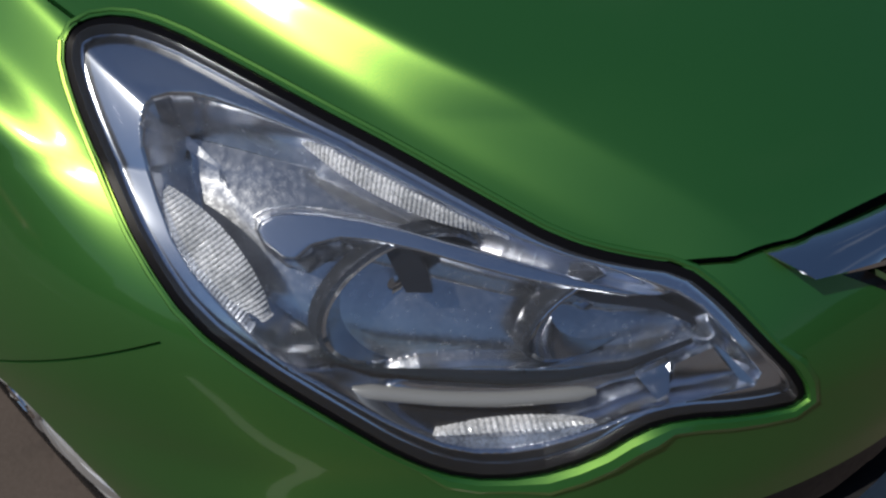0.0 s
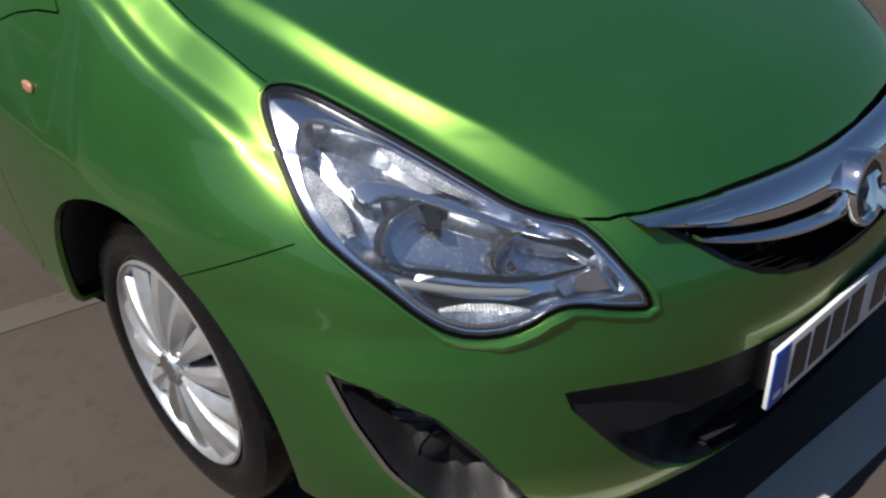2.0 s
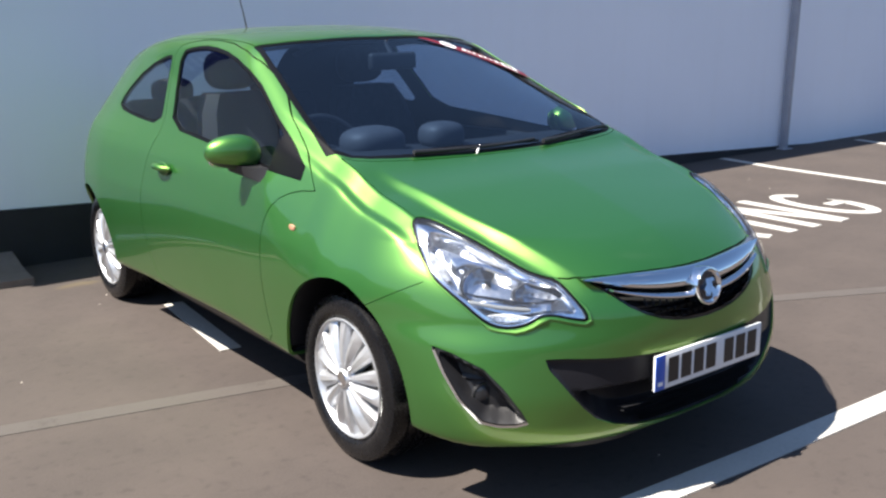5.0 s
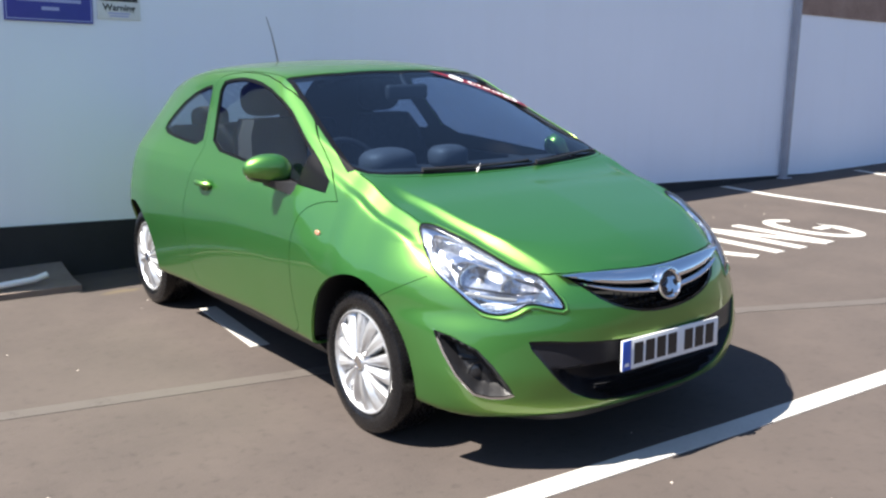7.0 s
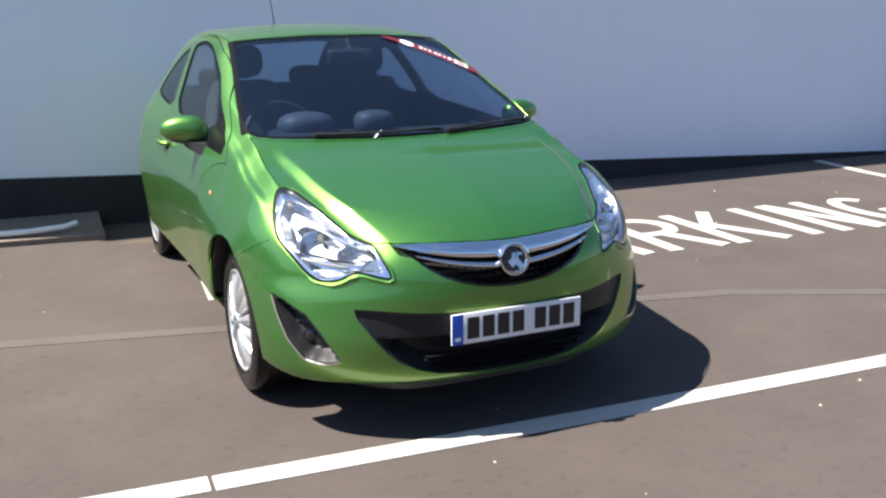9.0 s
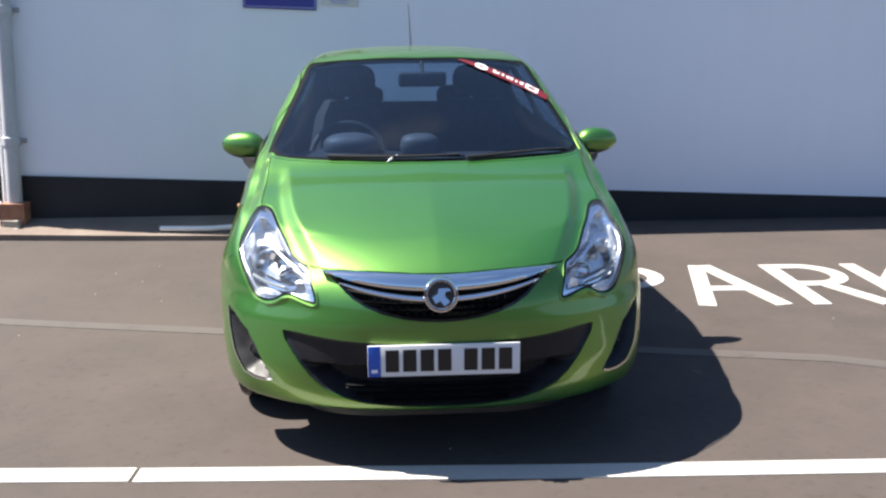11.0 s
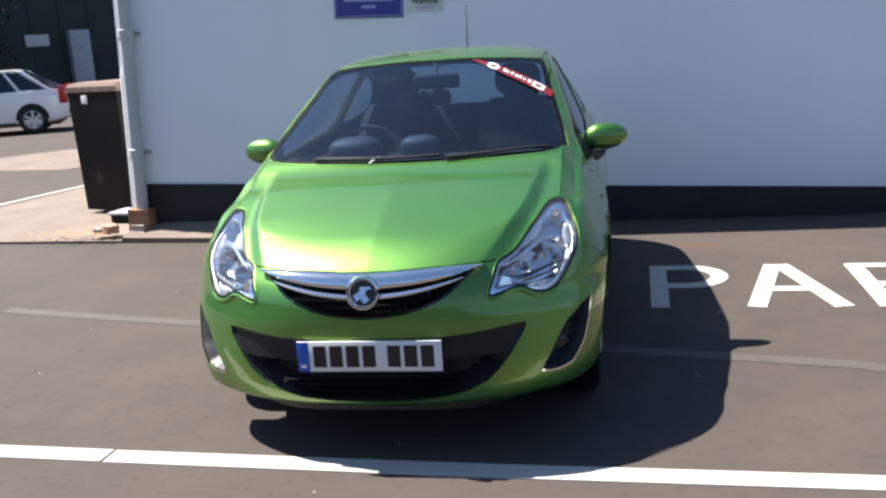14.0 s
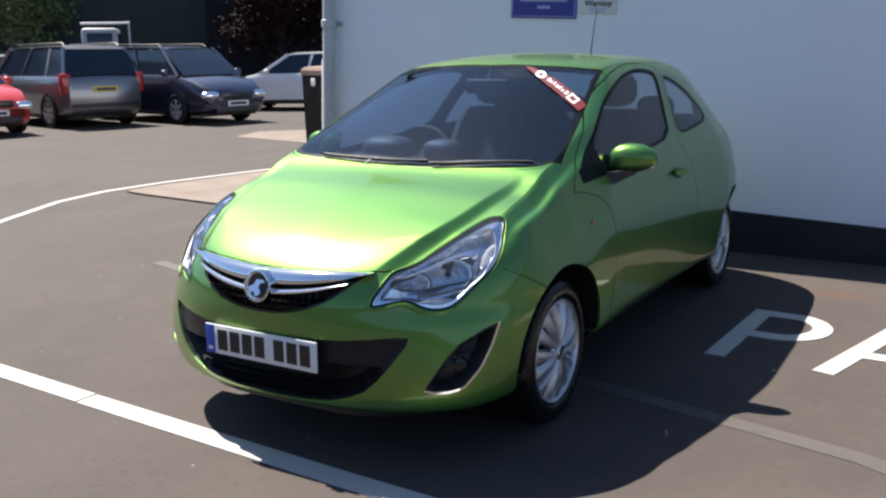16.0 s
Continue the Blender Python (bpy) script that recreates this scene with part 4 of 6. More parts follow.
# door handles and side repeaters
for k, sx in enumerate((-1, 1)):
    dish = ellipsoid((-0.8305, 1.43, 0.846), (0.006, 0.062, 0.030), 24, 12)
    part("handle_dish", mirrored(dish) if sx > 0 else dish, PAINT, DOORS[k])
    grip = tube([(-0.826, 1.355, 0.850), (-0.848, 1.375, 0.853), (-0.856, 1.42, 0.855), (-0.856, 1.46, 0.855), (-0.846, 1.495, 0.853), (-0.826, 1.512, 0.850)], [0.010, 0.013, 0.014, 0.014, 0.013, 0.010], 10)
    part("door_handle", mirrored(grip) if sx > 0 else grip, PAINT, DOORS[k])
    xs = np.linspace(-0.95, -0.6, 701)
    rx = float(xs[np.argmax(skin(xs, np.full_like(xs, 0.262), np.full_like(xs, 0.772)) < 0)])
    rep = ellipsoid((rx - 0.001, 0.262, 0.772), (0.005, 0.020, 0.011), 20, 10, 2.6)
    part("side_repeater", mirrored(rep) if sx > 0 else rep, AMBER, CAR, "small faded orange side repeater")

# wipers, scuttle and aerial
part("scuttle", loft([[(x, -0.0 + 0.066 + 0.20 * abs(x) ** 2 + dy, 0.948 + dz - 0.05 * abs(x) ** 2) for dy, dz in ((-0.02, 0.0), (0.03, 0.012), (0.06, 0.0), (0.0, -0.03))] for x in np.linspace(-0.6, 0.6, 25)]), TRIM, CAR, "black plastic scuttle panel")


def on_skin(x, y, lift):
    zs = np.linspace(0.6, 1.6, 2001)
    return (x, y, float(zs[np.argmax(skin(np.full_like(zs, x), np.full_like(zs, y), zs) > 0)]) + lift)


def edge_y(x):
    return 0.066 + 0.20 * abs(x) ** 2


for x0, x1 in ((-0.42, 0.14), (0.17, 0.60)):
    arm = [on_skin(x0 + (x1 - x0) * s, edge_y(x0 + (x1 - x0) * s) + 0.004 + 0.020 * s, 0.014) for s in np.linspace(0, 1, 9)]
    wiper = part("wiper", tube(arm, [0.009, 0.008, 0.007, 0.007, 0.006, 0.006, 0.006, 0.005, 0.005], 8), TRIM, CAR, "black windscreen wiper")
    part("wiper_blade", tube([on_skin(x0 + 0.02 + (x1 - x0) * s, edge_y(x0 + 0.02 + (x1 - x0) * s) + 0.022 + 0.012 * math.sin(math.pi * s), 0.006) for s in np.linspace(0, 1, 13)], 0.005, 6), RUBBER, wiper)
part("washer_leaf", tube([on_skin(-0.170, 0.064, 0.003), on_skin(-0.150, 0.080, 0.010), on_skin(-0.126, 0.098, 0.012)], [0.002, 0.005, 0.0015], 8), VINYL_WHITE, CAR, "pale scrap caught at the wipers")
ab = on_skin(0.0, 2.23, -0.004)
aerial = part("aerial", lathe([(0.020, 0.0), (0.018, 0.010), (0.008, 0.020), (0.004, 0.03), (0.0, 0.03)], 20), TRIM, CAR, "black roof aerial", m=Matrix.Translation(ab))
part("aerial_rod", tube([(0, 0, 0.02), (-0.002, 0.03, 0.11), (-0.005, 0.065, 0.20), (-0.010, 0.11, 0.29)], [0.0045, 0.0038, 0.003, 0.0025], 8), TRIM, aerial)

# dealer's sticker across the corner of the windscreen, with plain marks in place of its lettering
def on_screen(x, y, lift=0.004):
    return Vector(on_skin(x, y, lift))


a, b = (0.20, 0.925), (0.610, 0.655)
rows_s = []
for s in np.linspace(0, 1, 14):
    px, py2 = a[0] + (b[0] - a[0]) * s, a[1] + (b[1] - a[1]) * s
    h = 0.014 + 0.034 * min(1, 2.2 * s)
    rows_s.append([on_screen(min(px + 0.5 * h * q * 0.49, 0.612), min(py2 + h * q * 0.87, 0.925), 0.003) for q in (-0.75, -0.25, 0.25, 0.75)])
sticker = part("windscreen_sticker", loft(rows_s, close=False, caps=False), STICKER_RED, CAR, "red dealer strip across the windscreen corner")


def mark_on_strip(s0, s1, q0, q1, name):
    rs = []
    for s in np.linspace(s0, s1, 5):
        px, py2 = a[0] + (b[0] - a[0]) * s, a[1] + (b[1] - a[1]) * s
        rs.append([on_screen(px + 0.06 * q * 0.245 * 1.0, py2 + 0.06 * q * 0.87, 0.0055) for q in np.linspace(q0, q1, 3)])
    return part(name, loft(rs, close=False, caps=False), VINYL_WHITE, sticker)


def ring_on_strip(s_mid, half_s, half_q, corners, inner=0.62):
    """An open ring or square on the strip."""
    rs = []
    for k in (1.0, inner):
        loop = []
        for c in range(corners):
            turn_k = 2 * math.pi * (c + 0.5) / corners
            sv_k, q = s_mid + half_s * k * math.cos(turn_k), half_q * k * math.sin(turn_k)
            loop.append(on_screen(a[0] + (b[0] - a[0]) * sv_k + 0.0147 * q, a[1] + (b[1] - a[1]) * sv_k + 0.0522 * q, 0.0055))
        rs.append(loop)
    return part("sticker_mark", loft(rs, close=True, caps=False), VINYL_WHITE, sticker)


ring_on_strip(0.27, 0.075, 0.50, 20, 0.50)
for k in range(7):
    mark_on_strip(0.40 + k * 0.050, 0.40 + k * 0.050 + (0.022 if k % 3 else 0.036), -0.20, 0.14 if k % 2 else 0.26, "sticker_mark")
ring_on_strip(0.83, 0.095, 0.62, 4, 0.60)

# cabin
part("cabin_floor", block(-0.66, 0.66, 0.40, 2.75, 0.30, 0.36, 0.02), CABIN, CAR)
dash = []
for x in np.linspace(-0.68, 0.68, 29):
    hump = 0.035 * math.exp(-((x + 0.36) / 0.17) ** 2)
    y0 = 0.14 + 0.25 * abs(x) ** 2
    dash.append([(x, y0, 0.935 - 0.05 * abs(x)), (x, 0.36 + 0.1 * abs(x) ** 2, 0.958 + hump * 0.6), (x, 0.54, 0.965 + hump), (x, 0.63, 0.945 + hump), (x, 0.655, 0.88), (x, 0.62, 0.74), (x, 0.60, 0.50), (x, 0.40, 0.45)])
part("dashboard", loft(dash, close=False, caps=False), CABIN, CAR, "dark moulded dashboard")
part("centre_stack", block(-0.13, 0.13, 0.58, 0.68, 0.52, 0.93, 0.02), CABIN_GREY, CAR)
part("instrument_hood", ellipsoid((-0.335, 0.50, 1.000), (0.130, 0.10, 0.064), 24, 12, 2.6), CABIN_GREY, CAR, "grey hood over the dials")
part("centre_display", ellipsoid((-0.015, 0.48, 1.005), (0.092, 0.08, 0.055), 24, 12, 2.8), CABIN_GREY, CAR, "grey hood over the centre display")
m = Matrix.Translation((-0.36, 0.80, 0.905)) @ Matrix.Rotation(radians(66), 4, "X")
wheel_s = part("steering_wheel", moved(tube([(0.185 * math.cos(a), 0.185 * math.sin(a), 0) for a in np.linspace(0, 2 * math.pi, 41)], 0.015, 10, caps=False), m), CABIN, CAR, "dark three-spoke steering wheel")
part("wheel_boss", moved(ellipsoid((0, -0.01, -0.01), (0.085, 0.075, 0.035), 20, 12, 2.6), m), CABIN, wheel_s)
for a in (radians(8), radians(172), radians(270)):
    part("wheel_spoke", moved(tube([(0.05 * math.cos(a), 0.05 * math.sin(a), -0.01), (0.18 * math.cos(a), 0.18 * math.sin(a), 0)], 0.016, 8), m), CABIN_GREY, wheel_s)
part("rear_view_mirror", block(-0.105, 0.135, 0.845, 0.88, 1.252, 1.326, 0.016, 3), CABIN, CAR)
part("mirror_stem", tube([(0.015, 0.87, 1.32), (0.015, 0.90, 1.352), (0.015, 0.91, 1.375)], 0.010, 8), CABIN, CAR)
for x in (-0.36, 0.36):
    seat = part("front_seat", loft([[(x + px * 0.25, 0.98 + 0.50 * s, 0.50 + pz + 0.03 * s) for px, pz in ((-1, 0.06), (-0.8, 0.13), (-0.4, 0.09), (0.4, 0.09), (0.8, 0.13), (1, 0.06), (0.9, -0.08), (-0.9, -0.08))] for s in (0, 0.3, 0.7, 1)]), CLOTH, CAR, "charcoal cloth front seat")
    part("seat_back", loft([[(x + px * w, 1.45 + 0.20 * s + py, 0.58 + 0.56 * s) for px, py in ((-1, -0.05), (-0.75, -0.09), (-0.4, -0.045), (0.4, -0.045), (0.75, -0.09), (1, -0.05), (0.85, 0.08), (-0.85, 0.08))]
                            for s, w in ((0, 0.22), (0.3, 0.245), (0.6, 0.24), (0.85, 0.21), (1, 0.16))]), CLOTH, seat)
    part("headrest", ellipsoid((x, 1.68, 1.245), (0.135, 0.055, 0.095), 24, 14, 2.8), CLOTH, seat)
bench = part("rear_bench", block(-0.60, 0.60, 2.0, 2.45, 0.45, 0.62, 0.05, 3), CLOTH, CAR, "dark rear bench seat")
part("bench_back", moved(block(-0.58, 0.58, -0.06, 0.06, 0.0, 0.50, 0.05, 3), Matrix.Translation((0, 2.46, 0.58)) @ Matrix.Rotation(radians(-16), 4, "X")), CLOTH, bench)
for x in (-0.30, 0.30):
    part("headrest", ellipsoid((x, 2.60, 1.10), (0.12, 0.05, 0.07), 20, 12, 2.8), CLOTH, bench)
part("parcel_shelf", block(-0.52, 0.52, 2.62, 2.88, 0.93, 0.95, 0.008), CABIN, CAR)
part("roof_lining", piece(["roof"], 0.030), CABIN_GREY, CAR, "grey roof lining")
for sx in (-1, 1):
    inner = block(-0.735, -0.70, 0.50, 1.62, 0.40, 0.93, 0.012)
    part("door_card", mirrored(inner) if sx > 0 else inner, CABIN, DOORS[0 if sx < 0 else 1])

# ---- materials of the yard ----
def tarmac():
    m = material("worn tarmac", (0.0780, 0.0720, 0.0672), 0.9)
    t, b = nodes(m)
    v = coords(t)
    wide, patch, grit, fine = noise_tex(t, v, 0.35, 5), noise_tex(t, v, 1.7, 6, 0.65), noise_tex(t, v, 130, 3), noise_tex(t, v, 22, 4)
    c = ramp(t, wide, [(0.3, (0.0365, 0.0280, 0.0244)), (0.7, (0.0554, 0.0439, 0.0385))])
    c = mix(t, ramp(t, patch, [(0.40, (0, 0, 0)), (0.66, (0.8, 0.8, 0.8))]), c, (0.0674, 0.0528, 0.0456))
    c = mix(t, ramp(t, grit, [(0.35, (0, 0, 0)), (0.7, (0.6, 0.6, 0.6))]), c, (0.0667, 0.0541, 0.0488))
    c = mix(t, ramp(t, fine, [(0.2, (0.5, 0.5, 0.5)), (0.45, (0, 0, 0))]), c, (0.0190, 0.0146, 0.0128))
    for (x, y), reach, tint in (((1.48, 2.62), (0.42, 0.30), (0.085, 0.036, 0.022)), ((-0.82, 2.93), (0.26, 0.12), (0.105, 0.080, 0.040))):  # rusty and sandy stains
        away = t.nodes.new("ShaderNodeVectorMath")
        away.operation = "SUBTRACT"
        away.inputs[1].default_value = (x, y, 0)
        t.links.new(v, away.inputs[0])
        squash = t.nodes.new("ShaderNodeVectorMath")
        squash.operation = "DIVIDE"
        squash.inputs[1].default_value = (*reach, 1)
        t.links.new(away.outputs[0], squash.inputs[0])
        far = t.nodes.new("ShaderNodeVectorMath")
        far.operation = "LENGTH"
        t.links.new(squash.outputs[0], far.inputs[0])
        ragged = t.nodes.new("ShaderNodeMath")
        ragged.operation = "ADD"
        t.links.new(far.outputs["Value"], ragged.inputs[0])
        t.links.new(noise_tex(t, v, 5.0, 5), ragged.inputs[1])
        c = mix(t, ramp(t, ragged.outputs[0], [(0.70, (0.55, 0.55, 0.55)), (1.0, (0, 0, 0))]), c, tint)
    t.links.new(c, b.inputs["Base Color"])
    bump(t, b, mix(t, 0.5, grit, fine), 0.5, 0.004)
    return m


def road_paint(name, color, bare, wear=0.5):
    """White line paint worn through to the tarmac in places."""
    m = material(name, color, 0.7)
    t, b = nodes(m)
    v = coords(t)
    n1, n2 = noise_tex(t, v, 5, 6, 0.65), noise_tex(t, v, 90, 3)
    f = mix(t, 0.45, n1, n2)
    t.links.new(ramp(t, f, [(wear - 0.17, bare), (wear - 0.10, tuple(0.8 * c + 0.2 * d for c, d in zip(color, bare))), (wear + 0.15, color)]), b.inputs["Base Color"])
    bump(t, b, n2, 0.4, 0.002)
    return m


def render_wall():
    m = material("white painted render", (0.80, 0.81, 0.83), 0.85)
    t, b = nodes(m)
    v = coords(t)
    big, small = noise_tex(t, v, 0.6, 4), noise_tex(t, v, 6, 5)
    streak = noise_tex(t, coords(t, (5.0, 5.0, 0.25)), 1.0, 4)
    c = mix(t, ramp(t, big, [(0.35, (0, 0, 0)), (0.7, (0.5, 0.5, 0.5))]), (0.83, 0.85, 0.92), (0.77, 0.79, 0.86))
    c = mix(t, ramp(t, streak, [(0.5, (0, 0, 0)), (0.8, (0.12, 0.12, 0.12))]), c, (0.70, 0.70, 0.71))
    t.links.new(c, b.inputs["Base Color"])
    bump(t, b, small, 0.3, 0.004)
    return m


TARMAC = tarmac()
LINE_WHITE = road_paint("white road paint", (0.455, 0.442, 0.415), (0.056, 0.050, 0.045), 0.40)
LINE_OLD = road_paint("ghost of an old line", (0.080, 0.069, 0.062), (0.048, 0.040, 0.036), 0.54)
RENDER = render_wall()
PLINTH = mottled("black bitumen paint", (0.010, 0.010, 0.013), (0.020, 0.020, 0.024), 0.75, 3, 0.002, 40)
PINK_SLAB = mottled("pinkish concrete paving", (0.145, 0.112, 0.092), (0.21, 0.168, 0.141), 0.9, 2.5, 0.003, 70)
KERB = mottled("pale concrete kerb", (0.32, 0.28, 0.24), (0.44, 0.39, 0.34), 0.9, 5, 0.002, 80)
PIPE_GREY = mottled("grey painted pipe", (0.42, 0.43, 0.46), (0.52, 0.53, 0.56), 0.5, 6, 0.0008, 60)
POST_GREY = mottled("dull grey post", (0.30, 0.30, 0.34), (0.38, 0.38, 0.42), 0.6, 6, 0.0008, 60)
SIGN_BLUE = mottled("blue sign enamel", (0.035, 0.045, 0.30), (0.045, 0.055, 0.34), 0.4, 6)
SIGN_PALE = material("pale sign lettering", (0.34, 0.36, 0.62), 0.5)
SIGN_WHITE = mottled("white sign sheet", (0.70, 0.71, 0.72), (0.62, 0.63, 0.65), 0.4, 5)
BRICK_BROWN = mottled("brown boarding", (0.22, 0.14, 0.11), (0.32, 0.22, 0.18), 0.85, 4, 0.003, 40)
BIN_BLACK = mottled("black moulded plastic", (0.004, 0.004, 0.005), (0.008, 0.008, 0.009), 0.6, 8, 0.001, 60)
nodes(BIN_BLACK)[1].inputs["Specular IOR Level"].default_value = 0.15
BIN_TOP = mottled("dusty brown top", (0.12, 0.075, 0.062), (0.20, 0.14, 0.118), 0.85, 9)
SHED_GREEN = mottled("dark green sheet cladding", (0.010, 0.020, 0.018), (0.016, 0.030, 0.026), 0.7, 1.5, 0.0, 30)
SHED_SHADE = mottled("painted doorway shade", (0.006, 0.006, 0.008), (0.012, 0.010, 0.012), 0.9, 2)
ROOF_FELT = mottled("grey roof felt", (0.10, 0.10, 0.11), (0.15, 0.15, 0.16), 0.9, 2)
LEAF = mottled("dry brown leaf", (0.30, 0.17, 0.07), (0.42, 0.28, 0.14), 0.8, 20)
TERRACOTTA = mottled("chipped terracotta", (0.24, 0.10, 0.055), (0.36, 0.19, 0.12), 0.9, 14, 0.003, 60)
STONE = mottled("broken brick", (0.34, 0.16, 0.10), (0.46, 0.30, 0.22), 0.9, 12, 0.002, 80)


def setting(name, bit, mat, label, category, m=None, smooth=False):
    return tagged(part(name, bit, mat, None, "", smooth, m), label, category, "", "structure")


# ---- the ground: one sheet to the horizon ----
steps = [-400, -150, -60, -30] + list(np.linspace(-16, 16, 17)) + [30, 60, 150, 400]
gv = [(x, y, 0.0) for y in steps for x in steps]
n = len(steps)
gf = [(j * n + i, j * n + i + 1, (j + 1) * n + i + 1, (j + 1) * n + i) for j in range(n - 1) for i in range(n - 1)]
setting("ground", (gv, gf), TARMAC, "worn grey-brown tarmac of a car park", "tarmac", SLOPE)

# painted lines
def painted(name, bit, mat, label):
    return setting(name, bit, mat, label, "road marking", SLOPE)


painted("bay_line", stroke([(-2.9, -0.665), (-1.09, -0.778)], 0.105, -0.01, 0.004), LINE_WHITE, "white painted bay line on tarmac")
painted("bay_line", stroke([(-1.075, -0.783), (0.4, -0.866), (2.5, -0.95), (7.5, -1.17)], 0.105, -0.01, 0.004), LINE_WHITE, "white painted bay line on tarmac")
painted("bay_line", stroke([(6.0, 3.53), (5.855, 2.81), (5.75, 1.5), (5.65, 0.3)], 0.09, -0.01, 0.004), LINE_WHITE, "white painted bay line running out from the wall")
painted("bay_line", stroke([(8.42, 3.4), (8.25, 2.9), (8.1, 1.5), (8.0, 0.3)], 0.09, -0.01, 0.004), LINE_WHITE, "white painted bay line running out from the wall")
painted("bay_line", stroke([(-0.555, 2.185), (-0.630, 1.30)], 0.10, -0.01, 0.004), LINE_WHITE, "short white painted line beside the car")
painted("edge_line", stroke([(-5.2, 1.0), (-5.42, 1.757), (-5.95, 2.79), (-6.12, 3.5), (-6.10, 4.3), (-5.92, 5.3), (-5.72, 6.3), (-5.5, 7.2), (-5.2, 8.3)], 0.075, -0.01, 0.0045), LINE_WHITE, "curved white line round the paved corner")
painted("old_line", stroke([(-2.9, 1.30), (-2.05, 1.09), (-0.74, 0.80), (1.9, 0.205), (2.68, -0.17), (3.6, -0.45)], 0.10, -0.01, 0.0025), LINE_OLD, "faint ghost of a removed line")


def letters():
    """P A R K I N G in broad strokes, each 0.93 m tall."""
    h, w = 0.93, 0.10
    e = w / 2

    def arc(cx, cy, rx, ry, a0, a1, k=14):
        return [(cx + rx * math.cos(radians(a0 + (a1 - a0) * i / k)), cy + ry * math.sin(radians(a0 + (a1 - a0) * i / k))) for i in range(k + 1)]
    p_bowl = [(e, h - e), (0.22, h - e)] + arc(0.22, 0.665, 0.19, 0.215, 90, -90) + [(e, 0.45)]
    return [
        ("p", 0.0, [[(e, 0), (e, h)], p_bowl]),
        ("a", 0.50, [[(e, 0), (0.245, h)], [(0.29, h), (0.49, 0)], [(0.13, 0.36), (0.40, 0.36)]]),
        ("r", 1.16, [[(e, 0), (e, h)], p_bowl, [(0.24, 0.45), (0.43, 0)]]),
        ("k", 1.70, [[(e, 0), (e, h)], [(0.40, h), (0.09, 0.45)], [(0.16, 0.55), (0.42, 0)]]),
        ("i", 2.33, [[(e, 0), (e, h)]]),
        ("n", 2.60, [[(e, 0), (e, h)], [(e + 0.02, h), (0.36, 0)], [(0.39, 0), (0.39, h)]]),
        ("g", 3.16, [arc(0.25, 0.465, 0.20, 0.415, 50, 360, 26) + [(0.45, 0.42), (0.25, 0.42)]]),
    ]


WRITING = SLOPE @ pose(1.075, 1.13, 0, 0, 0, -2.3)
for _, off, lines in letters():
    bits = []
    for k, line in enumerate(lines):
        bits.append(stroke([(x + off, y) for x, y in line], 0.10, -0.01, 0.004 + 0.0006 * k))
    setting("painted_letter", join(*bits), LINE_WHITE, "white painted capital letter of the word parking", "road marking", WRITING)

# paved corner, a touch above the tarmac
rise = curve([(3.0, 0.035), (3.27, 0.045), (3.62, 0.12), (4.2, 0.14), (12, 0.14)])
sv = [(x, y0 + (y1 - y0) * s, float(rise(np.array([y0 + (y1 - y0) * s]))[0]) if x > -3.155 else 0.022) for x, y0, y1 in ((-5.85, 3.58, 3.9), (-5.72, 3.54, 5.0), (-5.45, 3.50, 6.4), (-5.1, 3.47, 7.8), (-4.6, 3.42, 9.6), (-3.8, 3.35, 10.4), (-3.16, 3.29, 11.0), (-3.15, 3.29, 3.62), (-2.4, 3.21, 3.62), (-1.7, 3.15, 3.62), (-1.03, 3.10, 3.62)) for s in (0, 0.08, 0.16, 0.3, 0.5, 1)]
nv, ns = len(sv), 6
sf = [(i * ns + k, i * ns + k + 1, (i + 1) * ns + k + 1, (i + 1) * ns + k) for i in range(10) for k in range(ns - 1)]
sv += [(x, y, -0.03) for x, y, z in sv]
sf += [(i * ns, (i + 1) * ns, (i + 1) * ns + nv, i * ns + nv) for i in range(10)] + [(k, k + 1, k + 1 + nv, k + nv) for k in range(ns - 1)] + [(60 + k, 61 + k, 61 + k + nv, 60 + k + nv) for k in range(ns - 1)]
setting("pavement", (sv, sf), PINK_SLAB, "pinkish worn concrete paving at the building's foot", "paving", SLOPE)
far_patch = [(-6.9, 8.7), (-9.5, 9.2), (-9.9, 10.2), (-8.6, 11.8), (-5.6, 11.6)]
setting("patch", loft([[(x, y, -0.02) for x, y in far_patch], [(x, y, 0.005) for x, y in far_patch]]), PINK_SLAB, "pinkish concrete patch let into the tarmac", "paving", SLOPE)

# ---- the white building ----
WY, WX = 3.60, -3.19
setting("wall_front", block(WX, 32, WY, WY + 0.28, -2.0, 3.05), RENDER, "white painted rendered wall in shade", "wall")
setting("wall_side", block(WX, WX + 0.28, WY + 0.28, 14, -2.0, 3.05), RENDER, "white painted rendered side wall", "wall")
setting("wall_far", block(31.72, 32, WY + 0.28, 14, -2.0, 3.05), RENDER, "white painted rendered end wall", "wall")
setting("wall_back", block(WX, 32, 14, 14.28, -2.0, 3.05), RENDER, "white painted rendered rear wall", "wall")
setting("roof_deck", block(WX - 0.02, 32.02, WY - 0.15, 14.3, 3.05, 3.14), ROOF_FELT, "flat grey felt roof with a small eave", "roof")
setting("plinth", block(WX - 0.004, 32, WY - 0.022, WY + 0.05, -2.0, 0.325, 0.004), PLINTH, "black painted plinth along the wall's foot", "plinth")
setting("upper_boarding", block(7.22, 31.9, WY - 0.018, WY + 0.05, 2.19, 3.03, 0.003), BRICK_BROWN, "brownish upper wall beyond the post", "wall")

